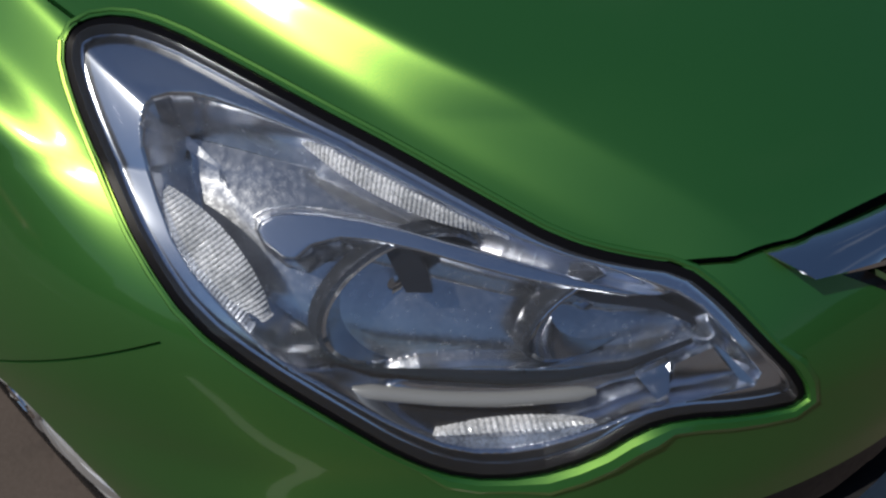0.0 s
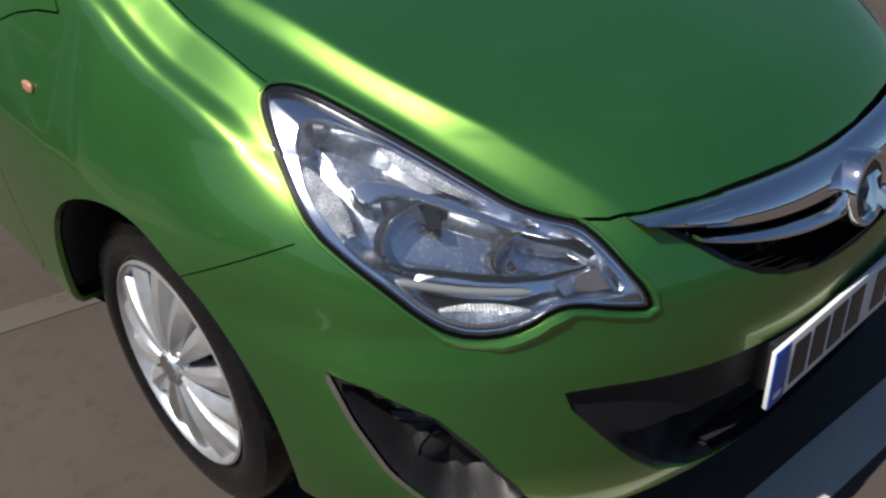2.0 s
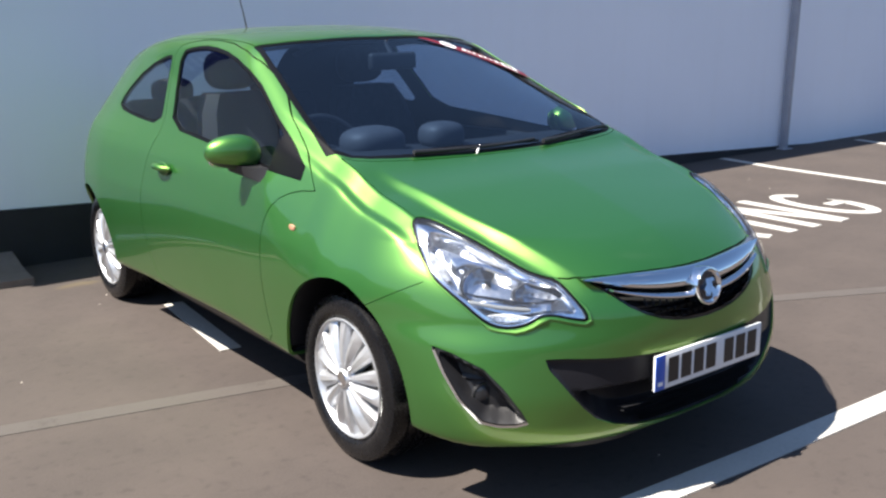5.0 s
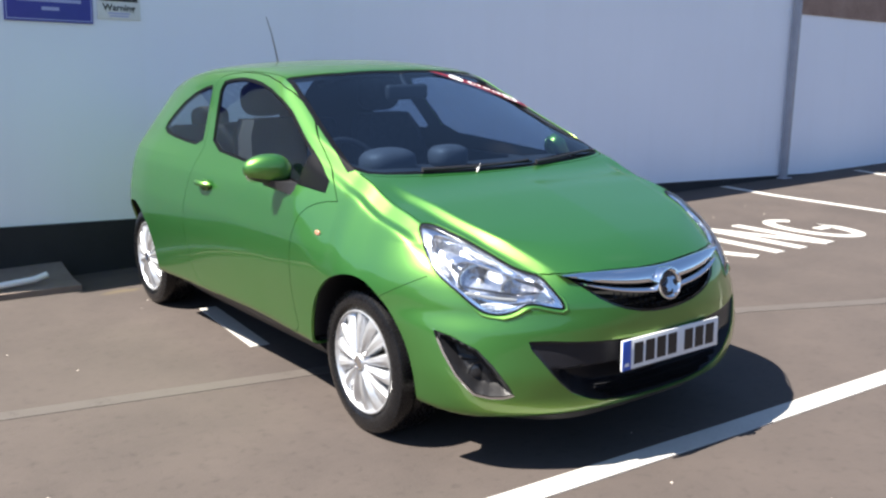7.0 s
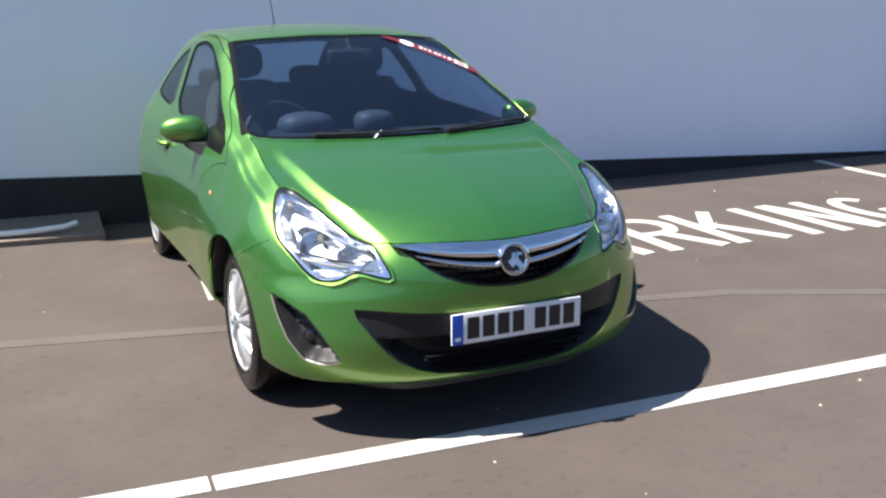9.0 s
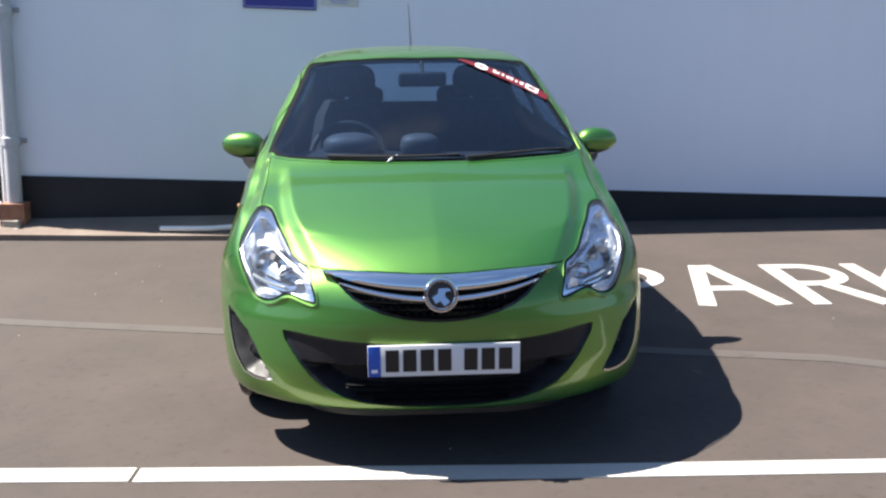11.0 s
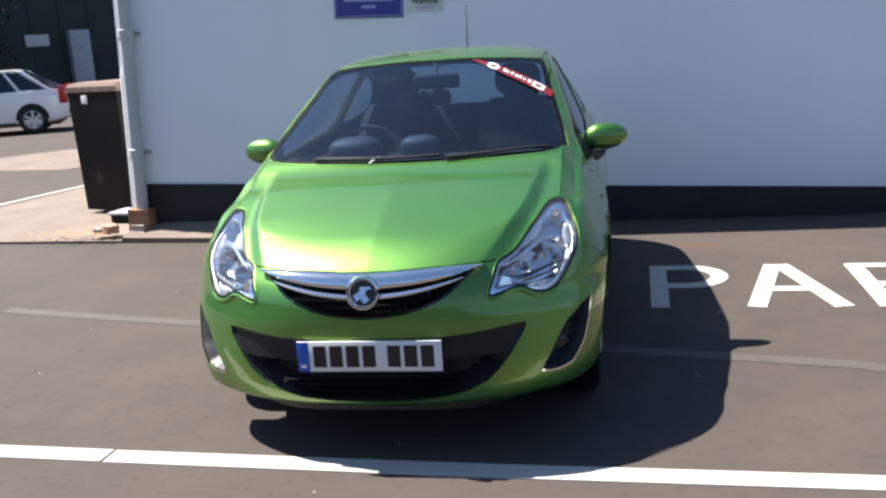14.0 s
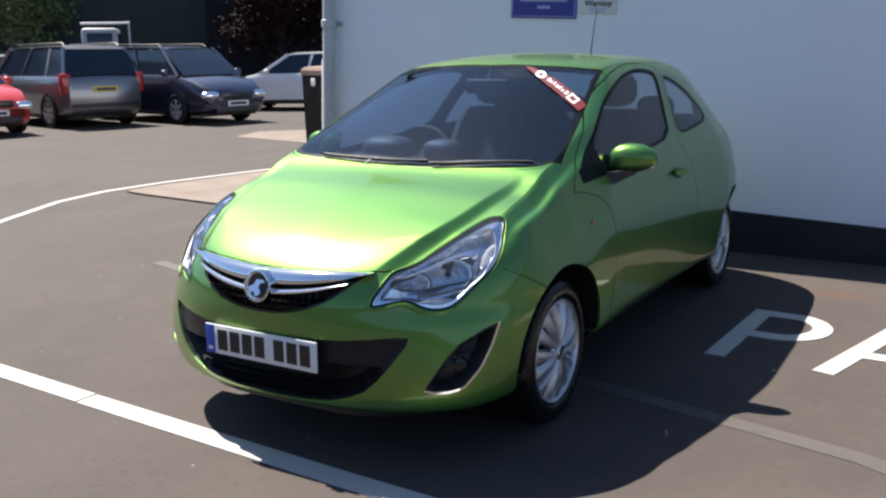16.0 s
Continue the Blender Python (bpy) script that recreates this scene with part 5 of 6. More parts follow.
# plain unseen walls, added to close the yard and darken the car's reflections
UNSEEN_WALL = mottled("dark brick for darker reflections", (0.060, 0.042, 0.034), (0.11, 0.080, 0.066), 0.9, 2.0, 0.004, 30)
setting("wall_added_south", block(-40, 34, -17.3, -17.0, -2.5, 3.0), UNSEEN_WALL, "added unseen dark wall that darkens the car's reflections", "wall")
setting("wall_added_east", block(33.7, 34, -17.0, 14, -2.5, 3.6), UNSEEN_WALL, "added unseen dark wall that darkens the car's reflections", "wall")
setting("wall_added_west", block(-40.3, -40, -17.3, 30, -2.5, 3.0), UNSEEN_WALL, "added unseen dark wall that darkens the car's reflections", "wall")

# downpipe at the corner
pipe = thing("downpipe", "grey painted cast downpipe clipped to the building's corner", "drainpipe", Matrix.Translation((-3.065, WY - 0.078, 0)))
part("pipe", tube([(0, 0, 0.10), (0, 0, 3.0)], 0.056, 20), PIPE_GREY, pipe)
for z in (0.60, 1.58, 2.55):
    part("collar", lathe([(0.056, -0.035), (0.066, -0.03), (0.067, 0.03), (0.056, 0.036)], 24), PIPE_GREY, pipe, m=Matrix.Translation((0, 0, z)))
    part("bracket", block(-0.095, 0.095, 0.055, 0.076, z - 0.018, z + 0.018, 0.003), POST_GREY, pipe)
part("gully_pot", loft([[(a * 0.090, c * 0.085, z) for a, c in ((-1, -1), (-0.2, -1.1), (1, -0.9), (1.05, 0.7), (-0.9, 0.7))] for z in (-0.06, 0.10, 0.125)]), TERRACOTTA, pipe, "chipped terracotta gully block")
# white tube added beside the pipe for the highlight on the bin's edge
part("edge_highlight", tube([(-0.085, 0.03, 0.0), (-0.085, 0.03, 1.25), (-0.075, 0.06, 1.32)], 0.016, 10), VINYL_WHITE, pipe, "thin white tube painted as the bin's edge highlight")

post = thing("wall_post", "tall dull grey post standing against the wall", "post", Matrix.Translation((7.10, WY - 0.075, 0)))
part("shaft", block(-0.030, 0.030, -0.03, 0.05, -0.1, 3.0, 0.010), POST_GREY, post)
part("foot_plate", block(-0.08, 0.08, -0.06, 0.05, 0.29, 0.31, 0.006), POST_GREY, post)

# signs
sign = thing("blue_sign", "blue enamelled notice with pale lines of small writing", "sign", Matrix.Translation((-1.027, WY - 0.008, 1.66)))
part("board", block(-0.277, 0.277, -0.008, 0.008, 0.0, 0.62, 0.003), SIGN_BLUE, sign)
for k, (z, a, b) in enumerate(((0.085, -0.05, 0.06), (0.138, -0.20, 0.20), (0.195, -0.21, 0.22), (0.25, -0.21, 0.18), (0.31, -0.20, 0.20), (0.37, -0.18, 0.19), (0.43, -0.21, 0.21))):
    part("writing_line", block(a, b, -0.0105, -0.006, z - 0.011, z + 0.011), SIGN_PALE, sign)
part("sign_border", join(block(-0.268, 0.268, -0.0095, -0.006, 0.012, 0.018), block(-0.268, -0.262, -0.0095, -0.006, 0.018, 0.60), block(0.262, 0.268, -0.0095, -0.006, 0.018, 0.60)), SIGN_PALE, sign)
warn = thing("warning_sign", "white warning notice with a black triangle", "sign", Matrix.Translation((-0.575, WY - 0.006, 1.70)))
part("board", block(-0.145, 0.145, -0.004, 0.006, 0.0, 0.45, 0.002), SIGN_WHITE, warn)
tri = [(-0.115, 0.130), (0.115, 0.130), (0.0, 0.345)]
part("triangle", stroke(tri, 0.020, -0.0055, -0.003, closed=True), PLATE_BLACK, warn, smooth=False, m=Matrix.Rotation(radians(90), 4, "X") @ Matrix.Translation((0, 0, 0.010)))
part("mark", join(block(-0.011, 0.011, -0.007, -0.003, 0.155, 0.180), block(-0.010, 0.010, -0.007, -0.003, 0.195, 0.275)), PLATE_BLACK, warn)
txt = bpy.data.curves.new("word", "FONT")
txt.body, txt.size, txt.align_x, txt.extrude, txt.offset = "Warning", 0.062, "CENTER", 0.0008, 0.0012
holder = new("word_curve", txt)
word_mesh = bpy.data.meshes.new_from_object(holder.evaluated_get(bpy.context.evaluated_depsgraph_get()))
bpy.data.objects.remove(holder)
word = new("word", word_mesh)
word.data.materials.append(PLATE_BLACK)
word.parent = warn
word.matrix_basis = Matrix.Translation((0, -0.006, 0.058)) @ Matrix.Rotation(radians(90), 4, "X")
for k, z in enumerate((0.040, 0.022)):
    part("writing_line", block(-0.075 + 0.01 * k, 0.075 - 0.012 * k, -0.007, -0.003, z - 0.004, z + 0.004), SIGN_PALE, warn)

# black bin beside the corner
b0, b1 = Vector((-4.32, 4.76, 0.022)), Vector((-3.66, 4.52, 0.022))
ang = math.atan2(b1.y - b0.y, b1.x - b0.x)
blackbin = thing("black_bin", "tall black plastic bin with a dusty brown lid", "bin", SLOPE @ Matrix.Translation(b0) @ Matrix.Rotation(ang, 4, "Z"))
bw = (b1 - b0).length
part("body", loft([[(x0, y0, z) for x0, y0 in ((0.055 - g, 0.0 - g), (bw - 0.03 + g, 0.0 - g), (bw - 0.03 + g, 0.62 + g), (0.055 - g, 0.62 + g))] for z, g in ((0.04, 0.0), (0.05, 0.004), (1.16, 0.03), (1.20, 0.03))]), BIN_BLACK, blackbin)
part("lid", loft([[(x0, y0, z) for x0, y0 in ((0.015 + g, -0.04 + g), (bw + 0.01 - g, -0.04 + g), (bw + 0.01 - g, 0.67 - g), (0.015 + g, 0.67 - g))] for z, g in ((1.20, 0.0), (1.25, 0.0), (1.285, 0.03), (1.295, 0.12))]), BIN_TOP, blackbin, "dusty brown lid")
part("label", block(0.22, 0.29, -0.041, -0.030, 1.09, 1.17, 0.002), SIGN_WHITE, blackbin)
for x0 in (0.10, bw - 0.10):
    part("wheel", tube([(x0 - 0.03, 0.55, 0.035), (x0 + 0.03, 0.55, 0.035)], 0.04, 14), RUBBER, blackbin)

lowbox = thing("low_box", "low dark box with a grey slab lid between bin and pipe", "box", SLOPE @ Matrix.Translation((-3.52, 4.22, 0.0)) @ Matrix.Rotation(radians(-8), 4, "Z"))
part("body", block(-0.16, 0.16, -0.12, 0.12, 0.02, 0.10, 0.008), BIN_BLACK, lowbox)
part("lid", block(-0.18, 0.18, -0.14, 0.14, 0.10, 0.125, 0.008), POST_GREY, lowbox, "grey slab lid")

# pale hose end on the kerb, rubble and leaves by the pipe
hose = thing("pale_pipe", "length of pale plastic pipe lying on the paving", "pipe", SLOPE)
part("tube", tube([(-1.90, 3.27, 0.074), (-1.66, 3.24, 0.074), (-1.5, 3.23, 0.075), (-1.28, 3.24, 0.085), (-1.20, 3.27, 0.10)], 0.020, 10), VINYL_WHITE, hose)
rnd = random.Random(4)
for k in range(5):
    s = 0.045 + 0.05 * rnd.random()
    stone = block(-s, s, -s * 0.7, s * 0.7, 0, s * 0.9, s * 0.2)
    stone = [(x + 0.15 * s * rnd.uniform(-1, 1), y + 0.15 * s * rnd.uniform(-1, 1), z) for x, y, z in stone[0]], stone[1]
    tagged(part("rubble", stone, STONE if k % 2 else KERB, None, "", False, SLOPE @ pose(-3.0 - 0.42 * rnd.random(), 3.42 + 0.10 * rnd.random(), 0.062, 0, 0, 360 * rnd.random())), "broken lump of brick and mortar on the paving", "rubble", "rubble at the downpipe")
lv, lf = [], []
for k in range(70):
    x, y, a, s = -3.25 - abs(rnd.gauss(0, 0.35)), 3.42 + rnd.gauss(0, 0.09), rnd.random() * 6.28, 0.012 + 0.014 * rnd.random()
    q = len(lv)
    for dx, dy, dz in ((-1.6, 0, 0.2), (0, -0.7, 0.0), (1.6, 0, 0.5), (0, 0.7, 0.1)):
        lv.append((x + s * (dx * math.cos(a) - dy * math.sin(a)), y + s * (dx * math.sin(a) + dy * math.cos(a)), 0.072 + s * dz))
    lf.append((q, q + 1, q + 2, q + 3))
tagged(part("dry_leaves", (lv, lf), LEAF, None, "", False, SLOPE), "dry brown leaves blown against the pipe", "leaves", "", "stuff")
gv2, gf2 = [], []
for k in range(60):
    x, y = rnd.uniform(-3.5, 6), rnd.uniform(-2.6, 3.0)
    s = 0.003 + 0.007 * rnd.random() ** 2
    q = len(gv2)
    a = rnd.random() * 6.28
    for dx, dy, dz in ((-1, -0.6, 0), (1, -0.7, 0), (0.8, 0.8, 0), (-0.9, 0.7, 0), (0, 0, 1.0)):
        gv2.append((x + s * (dx * math.cos(a) - dy * math.sin(a)), y + s * (dx * math.sin(a) + dy * math.cos(a)), s * dz))
    gf2 += [(q, q + 1, q + 4), (q + 1, q + 2, q + 4), (q + 2, q + 3, q + 4), (q + 3, q, q + 4)]
tagged(part("loose_grit", (gv2, gf2), KERB, None, "", False, SLOPE), "pale bits of grit strewn on tarmac", "grit", "", "stuff")

# ---- cars parked across the yard ----
FAR_GLASS = material("dark far window glass", (0.010, 0.016, 0.030), 0.12)
PAINT_WHITE = car_paint("white car paint", (0.70, 0.71, 0.74), (0.74, 0.75, 0.78), 0.35, 0.0)
PAINT_BLUE = car_paint("dark blue car paint", (0.003, 0.006, 0.030), (0.008, 0.014, 0.055), 0.4, 0.0)
PAINT_SILVER = car_paint("grey-silver car paint", (0.20, 0.205, 0.225), (0.30, 0.31, 0.33), 0.35, 0.8)
PAINT_RED = car_paint("red car paint", (0.50, 0.030, 0.020), (0.58, 0.05, 0.03), 0.35, 0.1)
LAMP_RED = material("red tail lamp", (0.35, 0.02, 0.02), 0.15)
PLATE_YELLOW = material("yellow plate", (0.62, 0.48, 0.04), 0.4)


def ring_at(y, w, zb, zt, tuck=0.0):
    """A rounded cross-section of a car body at a station."""
    return [(-w * 0.86, y, zb), (-w * 0.97, y, zb + 0.06), (-w, y, zb + 0.22), (-w, y, zt - 0.22), (-w * 0.985, y, zt - 0.10), (-w * (0.93 - tuck), y, zt - 0.02), (-w * (0.80 - tuck), y, zt),
            (0.0, y, zt + 0.02), (w * (0.80 - tuck), y, zt), (w * (0.93 - tuck), y, zt - 0.02), (w * 0.985, y, zt - 0.10), (w, y, zt - 0.22), (w, y, zb + 0.22), (w * 0.97, y, zb + 0.06), (w * 0.86, y, zb)]


def parked_car(name, label, at, heading, paint, length, width, body, cabin, wheels, plate, rails=False):
    """A whole car: y runs from nose (0) to tail (length). body: stations (y, half-width share, floor, top); cabin: the glasshouse's four corners and its roof height."""
    car = thing(name, label, "car", SLOPE @ Matrix.Translation(at) @ Matrix.Rotation(heading, 4, "Z"))
    w = width / 2
    part("body", loft([ring_at(y, w * s, zb, zt) for y, s, zb, zt in body]), paint, car)
    (y0, z0), (y1, z1), (y2, z2), (y3, z3) = cabin
    mid_y = (y1 + y2) / 2
    a, b = w * 0.90, w * 0.71
    crown = z1 + 0.035

    def span(y, z, k):
        return [(-k, y, z), (-k * 0.5, y, z + 0.012), (k * 0.5, y, z + 0.012), (k, y, z)]
    part("windscreen", loft([span(y0, z0, a * 0.95), span((y0 + y1) / 2, (z0 + z1) / 2 + 0.02, (a + b) / 2), span(y1, z1, b)], close=False, caps=False), FAR_GLASS, car)
    part("rear_window", loft([span(y3, z3, a * 0.92), span((y2 + y3) / 2 + 0.03, (z2 + z3) / 2 + 0.02, (a + b) / 2), span(y2, z2, b)], close=False, caps=False), FAR_GLASS, car)
    part("roof", loft([[(-b * k, y, z - 0.03), (-b * k, y, z), (-b * 0.6 * k, y, z + 0.03), (0, y, z + 0.038), (b * 0.6 * k, y, z + 0.03), (b * k, y, z), (b * k, y, z - 0.03)]
                       for y, z, k in ((y1 - 0.03, z1 - 0.012, 1.0), (y1 + 0.15, z1 + 0.02, 1.03), (mid_y, crown, 1.05), (y2 - 0.15, z2 + 0.02, 1.03), (y2 + 0.03, z2 - 0.005, 1.0))]), paint, car)
    cuts = [0.0, 0.42, 0.76, 1.0] if length > 4.0 else [0.0, 0.55, 1.0]
    for sx in (-1, 1):
        for p, q in zip(cuts[:-1], cuts[1:]):
            lo0, lo1 = y0 + 0.12 + (y3 - y0 - 0.2) * p + 0.03, y0 + 0.12 + (y3 - y0 - 0.2) * q - 0.03
            hi0, hi1 = y1 + (y2 - y1) * p + 0.03, y1 + (y2 - y1) * q - 0.03
            part("side_window", loft([[(sx * a * 1.005, lo0, z0 + 0.01), (sx * a * 1.005, lo1, z0 + 0.01)], [(sx * (b * 1.035), hi0, z1 - 0.02), (sx * (b * 1.035), hi1, z1 - 0.02)]], close=False, caps=False), FAR_GLASS, car)
        for p in cuts:
            lo, hi = y0 + 0.12 + (y3 - y0 - 0.2) * p, y1 + (y2 - y1) * p
            part("pillar", tube([(sx * a, lo, z0 - 0.02), (sx * b * 1.03, hi, z1)], 0.034 if 0 < p < 1 else 0.045, 6), paint, car)
        part("door_mirror", ellipsoid((sx * (w + 0.07), y0 + 0.35, z0 + 0.06), (0.09, 0.07, 0.07), 14, 8, 2.6), paint, car)
        part("sill", block(sx * w * 0.97 - 0.03, sx * w * 0.97 + 0.03, wheels[0] + 0.36, wheels[1] - 0.36, 0.20, 0.28, 0.01), TRIM, car)
        if rails:
            part("roof_rail", tube([(sx * b * 0.93, y1 + 0.1, z1 + 0.02), (sx * b * 0.93, y1 + 0.2, z1 + 0.085), (sx * b * 0.93, y2 - 0.2, z2 + 0.085), (sx * b * 0.93, y2 - 0.1, z2 + 0.02)], 0.016, 8), TRIM, car)
        head = ellipsoid((sx * w * 0.70, body[1][0] + 0.02, body[1][3] - 0.13), (w * 0.24, 0.14, 0.085), 18, 10, 2.6)
        part("headlamp", head, LAMP_SILVER, car)
        tail = block(sx * w * 0.90 - 0.09, sx * w * 0.90 + 0.09, length - 0.20, length - 0.02, z3 - 0.35, z3 + 0.05, 0.03)
        part("tail_lamp", tail, LAMP_RED, car)
        for wy in wheels:
            tyre = part("wheel", lathe([(0.20, -0.10), (0.28, -0.11), (0.315, -0.085), (0.32, 0.0), (0.315, 0.085), (0.28, 0.11), (0.21, 0.10), (0.20, 0.06)], 32), RUBBER, car,
                        m=Matrix.Translation((sx * (w - 0.082), wy, 0.32)) @ Matrix.Rotation(radians(90 * sx), 4, "Y"))
            part("rim", lathe([(0.205, 0.06), (0.21, 0.098), (0.195, 0.10), (0.185, 0.06), (0.06, 0.045), (0.0, 0.05)], 32), LAMP_GREY, tyre)
            for k in range(6):
                part("spoke", moved(block(0.03, 0.195, -0.028, 0.028, 0.055, 0.095, 0.008), Matrix.Rotation(k * math.pi / 3, 4, "Z")), SATIN, tyre)
            arch = lathe([(0.36, 0.0), (0.36, -0.25), (0.0, -0.25)], 24, 0.0, math.pi)
            part("wheel_arch", ([(sx * (w + 0.004 + h), wy + u, 0.33 + v) for u, v, h in arch[0]], arch[1]), DARK, car)
            disc = lathe([(0.0, 0.0), (0.36, 0.0)], 24, 0.0, math.pi)
            part("arch_gap", ([(sx * (w + 0.003), wy + u, 0.33 + v) for u, v, h in disc[0]], disc[1]), DARK, car)
    part("front_grille", block(-w * 0.45, w * 0.45, body[0][0] - 0.01, body[0][0] + 0.10, 0.52, 0.66, 0.02), GLOSS_BLACK, car)
    part("lower_intake", block(-w * 0.62, w * 0.62, body[0][0] - 0.008, body[0][0] + 0.10, 0.24, 0.36, 0.02), TRIM, car)
    part("rear_bumper_strip", block(-w * 0.85, w * 0.85, length - 0.09, length + 0.012, 0.42, 0.50, 0.02), TRIM, car)
    front_plate = part("front_plate", block(-0.26, 0.26, body[0][0] - 0.03, body[0][0] - 0.005, 0.38, 0.49, 0.004), PLATE_WHITE, car)
    rear_plate = part("rear_plate", block(-0.26, 0.26, length + 0.004, length + 0.02, 0.72, 0.83, 0.004), plate, car)
    part("plate_mark", block(-0.21, 0.21, body[0][0] - 0.033, body[0][0] - 0.028, 0.405, 0.465), PLATE_BLACK, front_plate)
    part("plate_mark", block(-0.21, 0.21, length + 0.018, length + 0.0225, 0.745, 0.805), PLATE_BLACK, rear_plate)
    part("underbody", block(-w * 0.8, w * 0.8, 0.25, length - 0.25, 0.17, 0.34, 0.03), TRIM, car)
    return car


def placed(fx, fy, dx, dy, wy):
    """Where the nose stands when the point (fx, fy) lies on the middle line, wy behind the nose, and (dx, dy) points forwards."""
    n = math.hypot(dx, dy)
    dx, dy = dx / n, dy / n
    return Vector((fx + dx * wy, fy + dy * wy, 0)), math.atan2(dx, -dy)


MPV = [(0.0, 0.70, 0.30, 0.62), (0.10, 0.86, 0.24, 0.74), (0.45, 0.97, 0.22, 0.90), (1.0, 1.0, 0.22, 1.02), (2.2, 1.0, 0.22, 1.04), (3.6, 1.0, 0.22, 1.05), (4.1, 0.98, 0.24, 1.05), (4.28, 0.92, 0.28, 1.02), (4.34, 0.86, 0.34, 0.92)]
at, turn_c = placed(-12.55, 11.7, 0.985, -0.14, 0.92)
parked_car("blue_people_carrier", "dark blue people carrier parked facing out of its bay", at, turn_c, PAINT_BLUE, 4.34, 1.75, MPV, ((0.78, 1.0), (1.62, 1.56), (3.95, 1.58), (4.26, 1.03)), (0.92, 3.62), PLATE_WHITE, True)
at, turn_c = placed(-14.2, 9.9, -0.978, 0.203, 3.62)
parked_car("silver_people_carrier", "grey-silver people carrier seen from behind with dark rear glass", at, turn_c, PAINT_SILVER, 4.34, 1.76, MPV, ((0.78, 1.0), (1.62, 1.58), (4.02, 1.60), (4.30, 1.04)), (0.92, 3.62), PLATE_YELLOW, True)
HATCH = [(0.0, 0.70, 0.28, 0.58), (0.10, 0.86, 0.22, 0.68), (0.45, 0.96, 0.20, 0.80), (1.1, 1.0, 0.20, 0.94), (2.2, 1.0, 0.20, 0.96), (3.5, 1.0, 0.20, 1.00), (4.0, 0.97, 0.24, 1.0), (4.25, 0.90, 0.30, 0.96), (4.32, 0.82, 0.36, 0.84)]
at, turn_c = placed(-12.4, 16.9, -0.90, -0.43, 3.50)
parked_car("white_hatchback", "white five-door hatchback parked side-on across the yard", at, turn_c, PAINT_WHITE, 4.32, 1.80, HATCH, ((1.0, 0.92), (1.85, 1.40), (3.35, 1.42), (4.10, 1.0)), (0.88, 3.50), PLATE_YELLOW)
CITY = [(0.0, 0.70, 0.28, 0.56), (0.10, 0.86, 0.22, 0.68), (0.40, 0.96, 0.20, 0.82), (0.95, 1.0, 0.20, 0.94), (2.0, 1.0, 0.20, 0.96), (3.2, 0.99, 0.22, 0.98), (3.6, 0.92, 0.28, 0.94), (3.68, 0.84, 0.34, 0.84)]
at, turn_c = placed(-14.15, 7.3, 0.985, -0.14, 0.75)
parked_car("red_hatchback", "small bright red hatchback parked nose out", at, turn_c, PAINT_RED, 3.68, 1.66, CITY, ((0.85, 0.93), (1.6, 1.40), (3.1, 1.42), (3.55, 0.98)), (0.75, 3.1), PLATE_WHITE)
at, turn_c = placed(-20.3, 12.2, -0.978, 0.203, 3.1)
parked_car("pale_hatchback", "pale silver hatchback in the far row", at, turn_c, PAINT_WHITE, 3.68, 1.66, CITY, ((0.85, 0.93), (1.6, 1.40), (3.1, 1.42), (3.55, 0.98)), (0.75, 3.1), PLATE_YELLOW)

# ---- dark shed and trees beyond the cars ----
shed = thing("green_shed", "large dark green sheet-clad shed in shade", "building", SLOPE @ Matrix.Translation((-24.5, 21.0, 0)) @ Matrix.Rotation(math.atan2(0.72, 0.69), 4, "Z"))
part("wall", block(-24, 26, 0, 12, -0.5, 7.0), SHED_GREEN, shed)
part("roof", block(-24.4, 26.4, -0.4, 12.4, 7.0, 7.3, 0.05), ROOF_FELT, shed)
for k in range(49):
    x = -23.5 + k
    part("cladding_rib", block(x - 0.05, x + 0.05, -0.045, 0.01, -0.5, 6.98), SHED_GREEN, shed)
# near-black slabs on the wall put the doorways' inner shade into colour
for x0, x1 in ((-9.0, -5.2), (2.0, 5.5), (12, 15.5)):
    part("doorway", block(x0, x1, -0.07, 0.05, -0.4, 4.6), SHED_SHADE, shed, "near-black panel painted as the shade in a doorway")
part("notice", block(8.2, 9.0, -0.09, -0.05, 2.2, 2.6, 0.01), PIPE_GREY, shed, "small grey notice")
part("cabinet", block(9.6, 10.3, -0.5, -0.02, 0.0, 2.7, 0.03), POST_GREY, shed, "grey wall cabinet")

BARK = mottled("grey-brown bark", (0.20, 0.17, 0.12), (0.34, 0.29, 0.21), 0.9, 8, 0.01, 30)
FOLIAGE = mottled("dull green foliage", (0.055, 0.085, 0.022), (0.12, 0.15, 0.045), 0.7, 3)
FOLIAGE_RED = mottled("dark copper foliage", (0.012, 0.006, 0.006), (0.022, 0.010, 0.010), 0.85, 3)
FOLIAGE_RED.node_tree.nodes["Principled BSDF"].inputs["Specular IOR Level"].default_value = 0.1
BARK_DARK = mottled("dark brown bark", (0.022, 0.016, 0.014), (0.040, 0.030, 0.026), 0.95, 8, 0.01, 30)


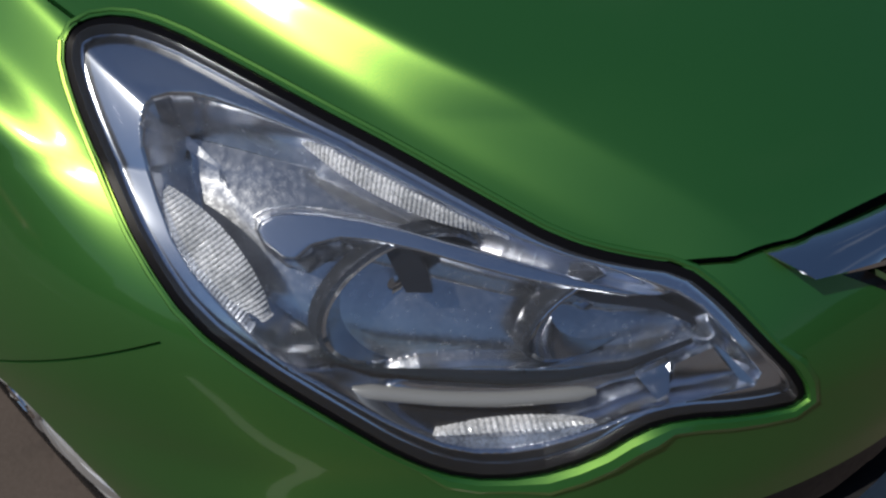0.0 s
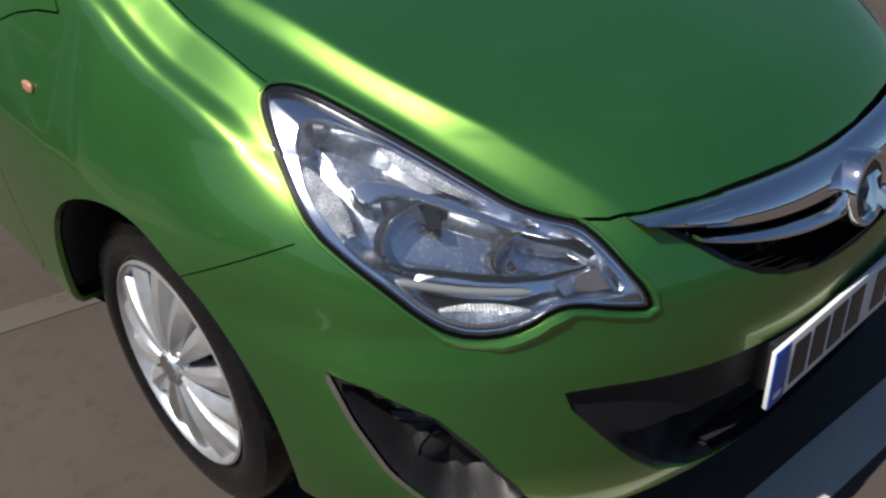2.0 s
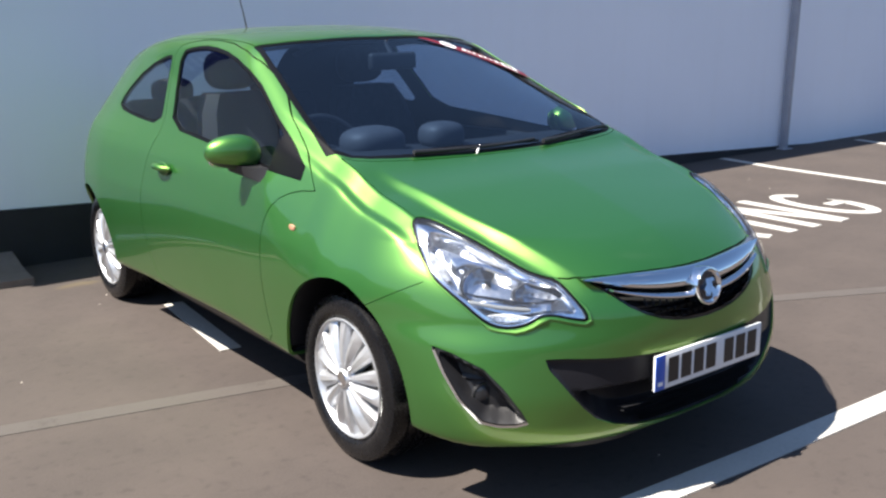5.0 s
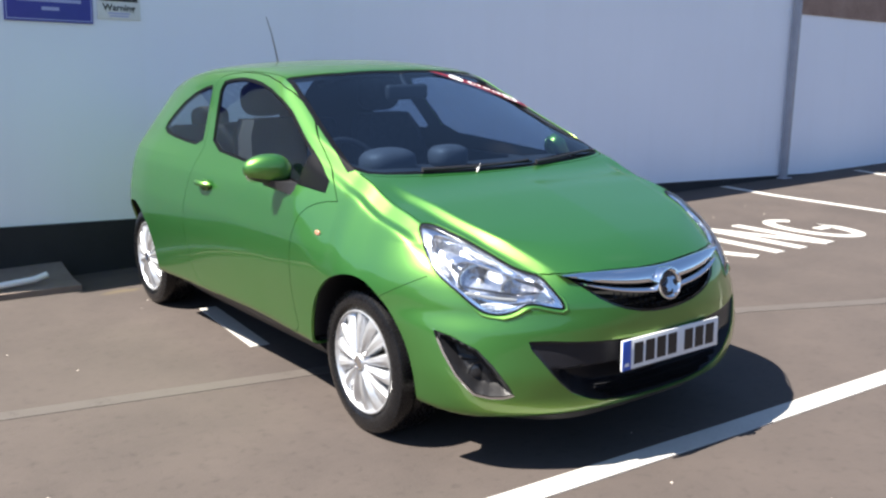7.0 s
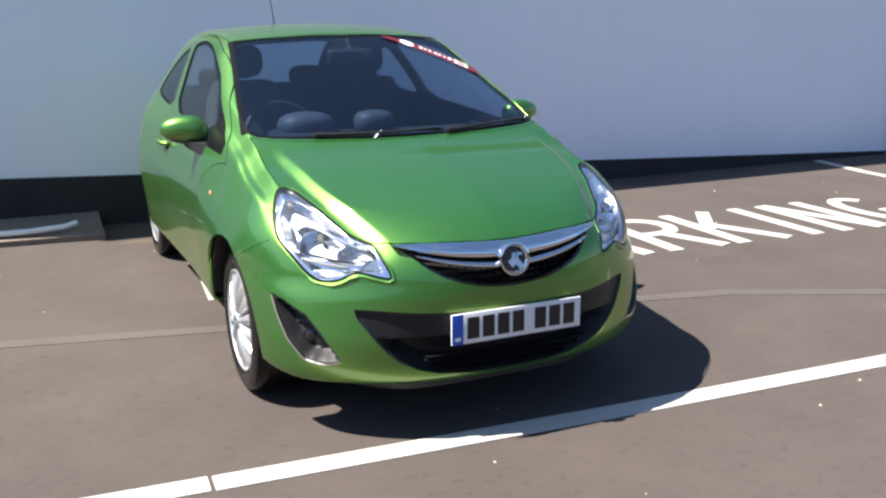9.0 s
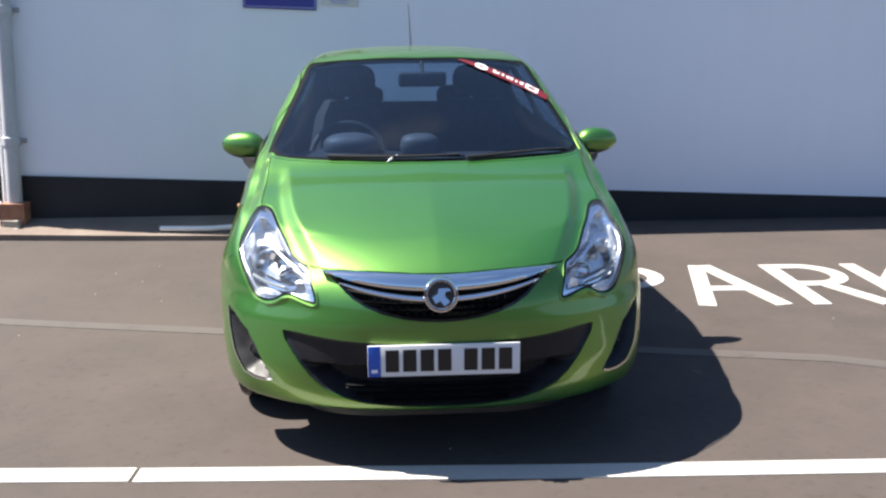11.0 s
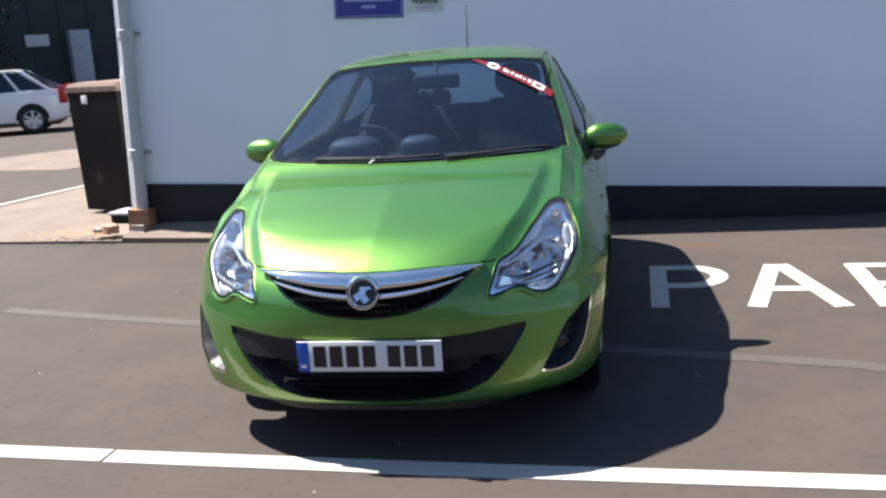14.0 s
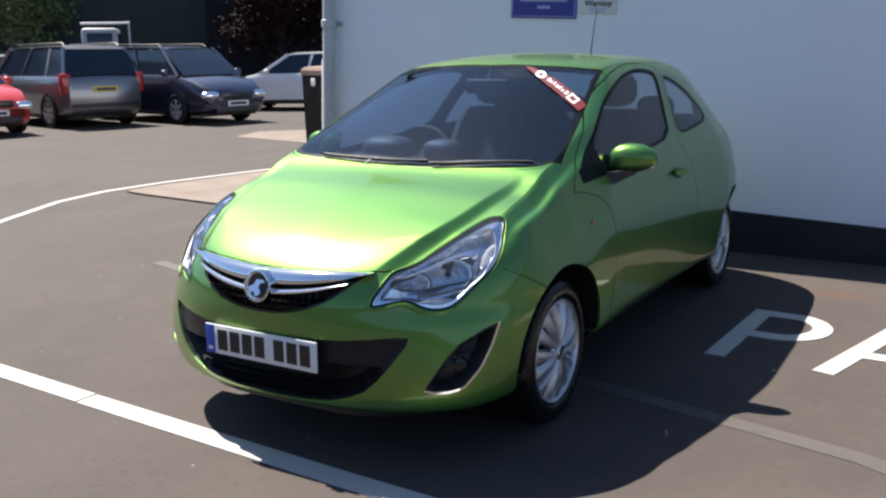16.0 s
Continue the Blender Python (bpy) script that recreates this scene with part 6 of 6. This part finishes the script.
def tree(name, label, at, height, spread, seed, leaf_mat, bark=BARK, leaves=5200):
    """A tapered trunk with limbs, and a crown of single leaves clustered about the twigs."""
    rnd = random.Random(seed)
    ob = thing(name, label, "tree", SLOPE @ Matrix.Translation(at))
    bits, tips = [], []
    trunk = [Vector((0.12 * math.sin(k * 1.3), 0.10 * math.cos(k), height * 0.62 * k / 6)) for k in range(7)]
    bits.append(tube(trunk, [0.26 - 0.028 * k for k in range(7)], 10))
    for k in range(13):
        p = trunk[2 + k % 5]
        a, up = rnd.random() * 6.28, rnd.uniform(0.25, 0.9)
        d = Vector((math.cos(a), math.sin(a), up)).normalized()
        ln = spread * rnd.uniform(0.5, 0.95)
        q1, q2 = p + d * ln * 0.5 + Vector((0, 0, 0.1)), p + d * ln + Vector((0, 0, 0.35 * ln))
        bits.append(tube([p, q1, q2], [0.09, 0.055, 0.02], 7))
        for j in range(4):
            e = q1.lerp(q2, rnd.random()) + Vector((rnd.gauss(0, 0.5), rnd.gauss(0, 0.5), rnd.gauss(0.2, 0.4))) * spread * 0.3
            bits.append(tube([q1.lerp(q2, 0.5), e], [0.03, 0.008], 5))
            tips.append(e)
        tips.append(q2)
    part("trunk", join(*bits), bark, ob)
    vs, fs = [], []
    for k in range(leaves):
        c = tips[rnd.randrange(len(tips))] + Vector((rnd.gauss(0, 1), rnd.gauss(0, 1), rnd.gauss(0, 0.8))) * spread * 0.17
        s = rnd.uniform(0.05, 0.11)
        u = Vector((rnd.gauss(0, 1), rnd.gauss(0, 1), rnd.gauss(0, 1))).normalized()
        v = u.orthogonal().normalized()
        q = len(vs)
        vs += [tuple(c - u * s), tuple(c + v * s * 0.55), tuple(c + u * s), tuple(c - v * s * 0.55)]
        fs.append((q, q + 1, q + 2, q + 3))
    part("crown", (vs, fs), leaf_mat, ob, "", False)
    return ob


tree("tree", "leafy green tree standing beside the shed", (-30.5, 14.2, 0), 7.5, 3.0, 3, FOLIAGE)
tree("tree", "leafy green tree standing beside the shed", (-26.5, 17.2, 0), 7.0, 2.4, 8, FOLIAGE)
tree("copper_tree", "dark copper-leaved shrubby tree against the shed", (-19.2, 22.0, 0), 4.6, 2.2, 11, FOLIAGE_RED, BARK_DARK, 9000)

# white flat-bed cab behind the people carriers
cab = thing("white_truck_cab", "white truck cab with a roof rack behind the parked cars", "truck", SLOPE @ Matrix.Translation((-20.75, 16.3, 0)) @ Matrix.Rotation(math.atan2(0.72, 0.69), 4, "Z"))
part("cab", block(-0.9, 0.1, -0.8, 0.8, 0.5, 2.20, 0.12, 3), POST_GREY, cab)
part("windscreen", block(0.09, 0.125, -0.7, 0.7, 1.35, 2.05, 0.02), FAR_GLASS, cab)
part("side_window", block(-0.75, -0.05, -0.815, -0.79, 1.4, 2.05, 0.02), FAR_GLASS, cab)
part("load_rack", tube([(-0.9, -0.75, 2.32), (0.45, -0.75, 2.34)], 0.03, 8), VINYL_WHITE, cab)
part("rack_leg", tube([(0.42, -0.75, 0.6), (0.42, -0.75, 2.34)], 0.03, 8), POST_GREY, cab)
part("load_bed", block(0.15, 2.5, -0.8, 0.8, 0.75, 1.1, 0.03), POST_GREY, cab)
for x in (-0.5, 1.9):
    for y in (-0.72, 0.72):
        part("wheel", tube([(x, y - 0.1, 0.34), (x, y + 0.1, 0.34)], 0.34, 24), RUBBER, cab)
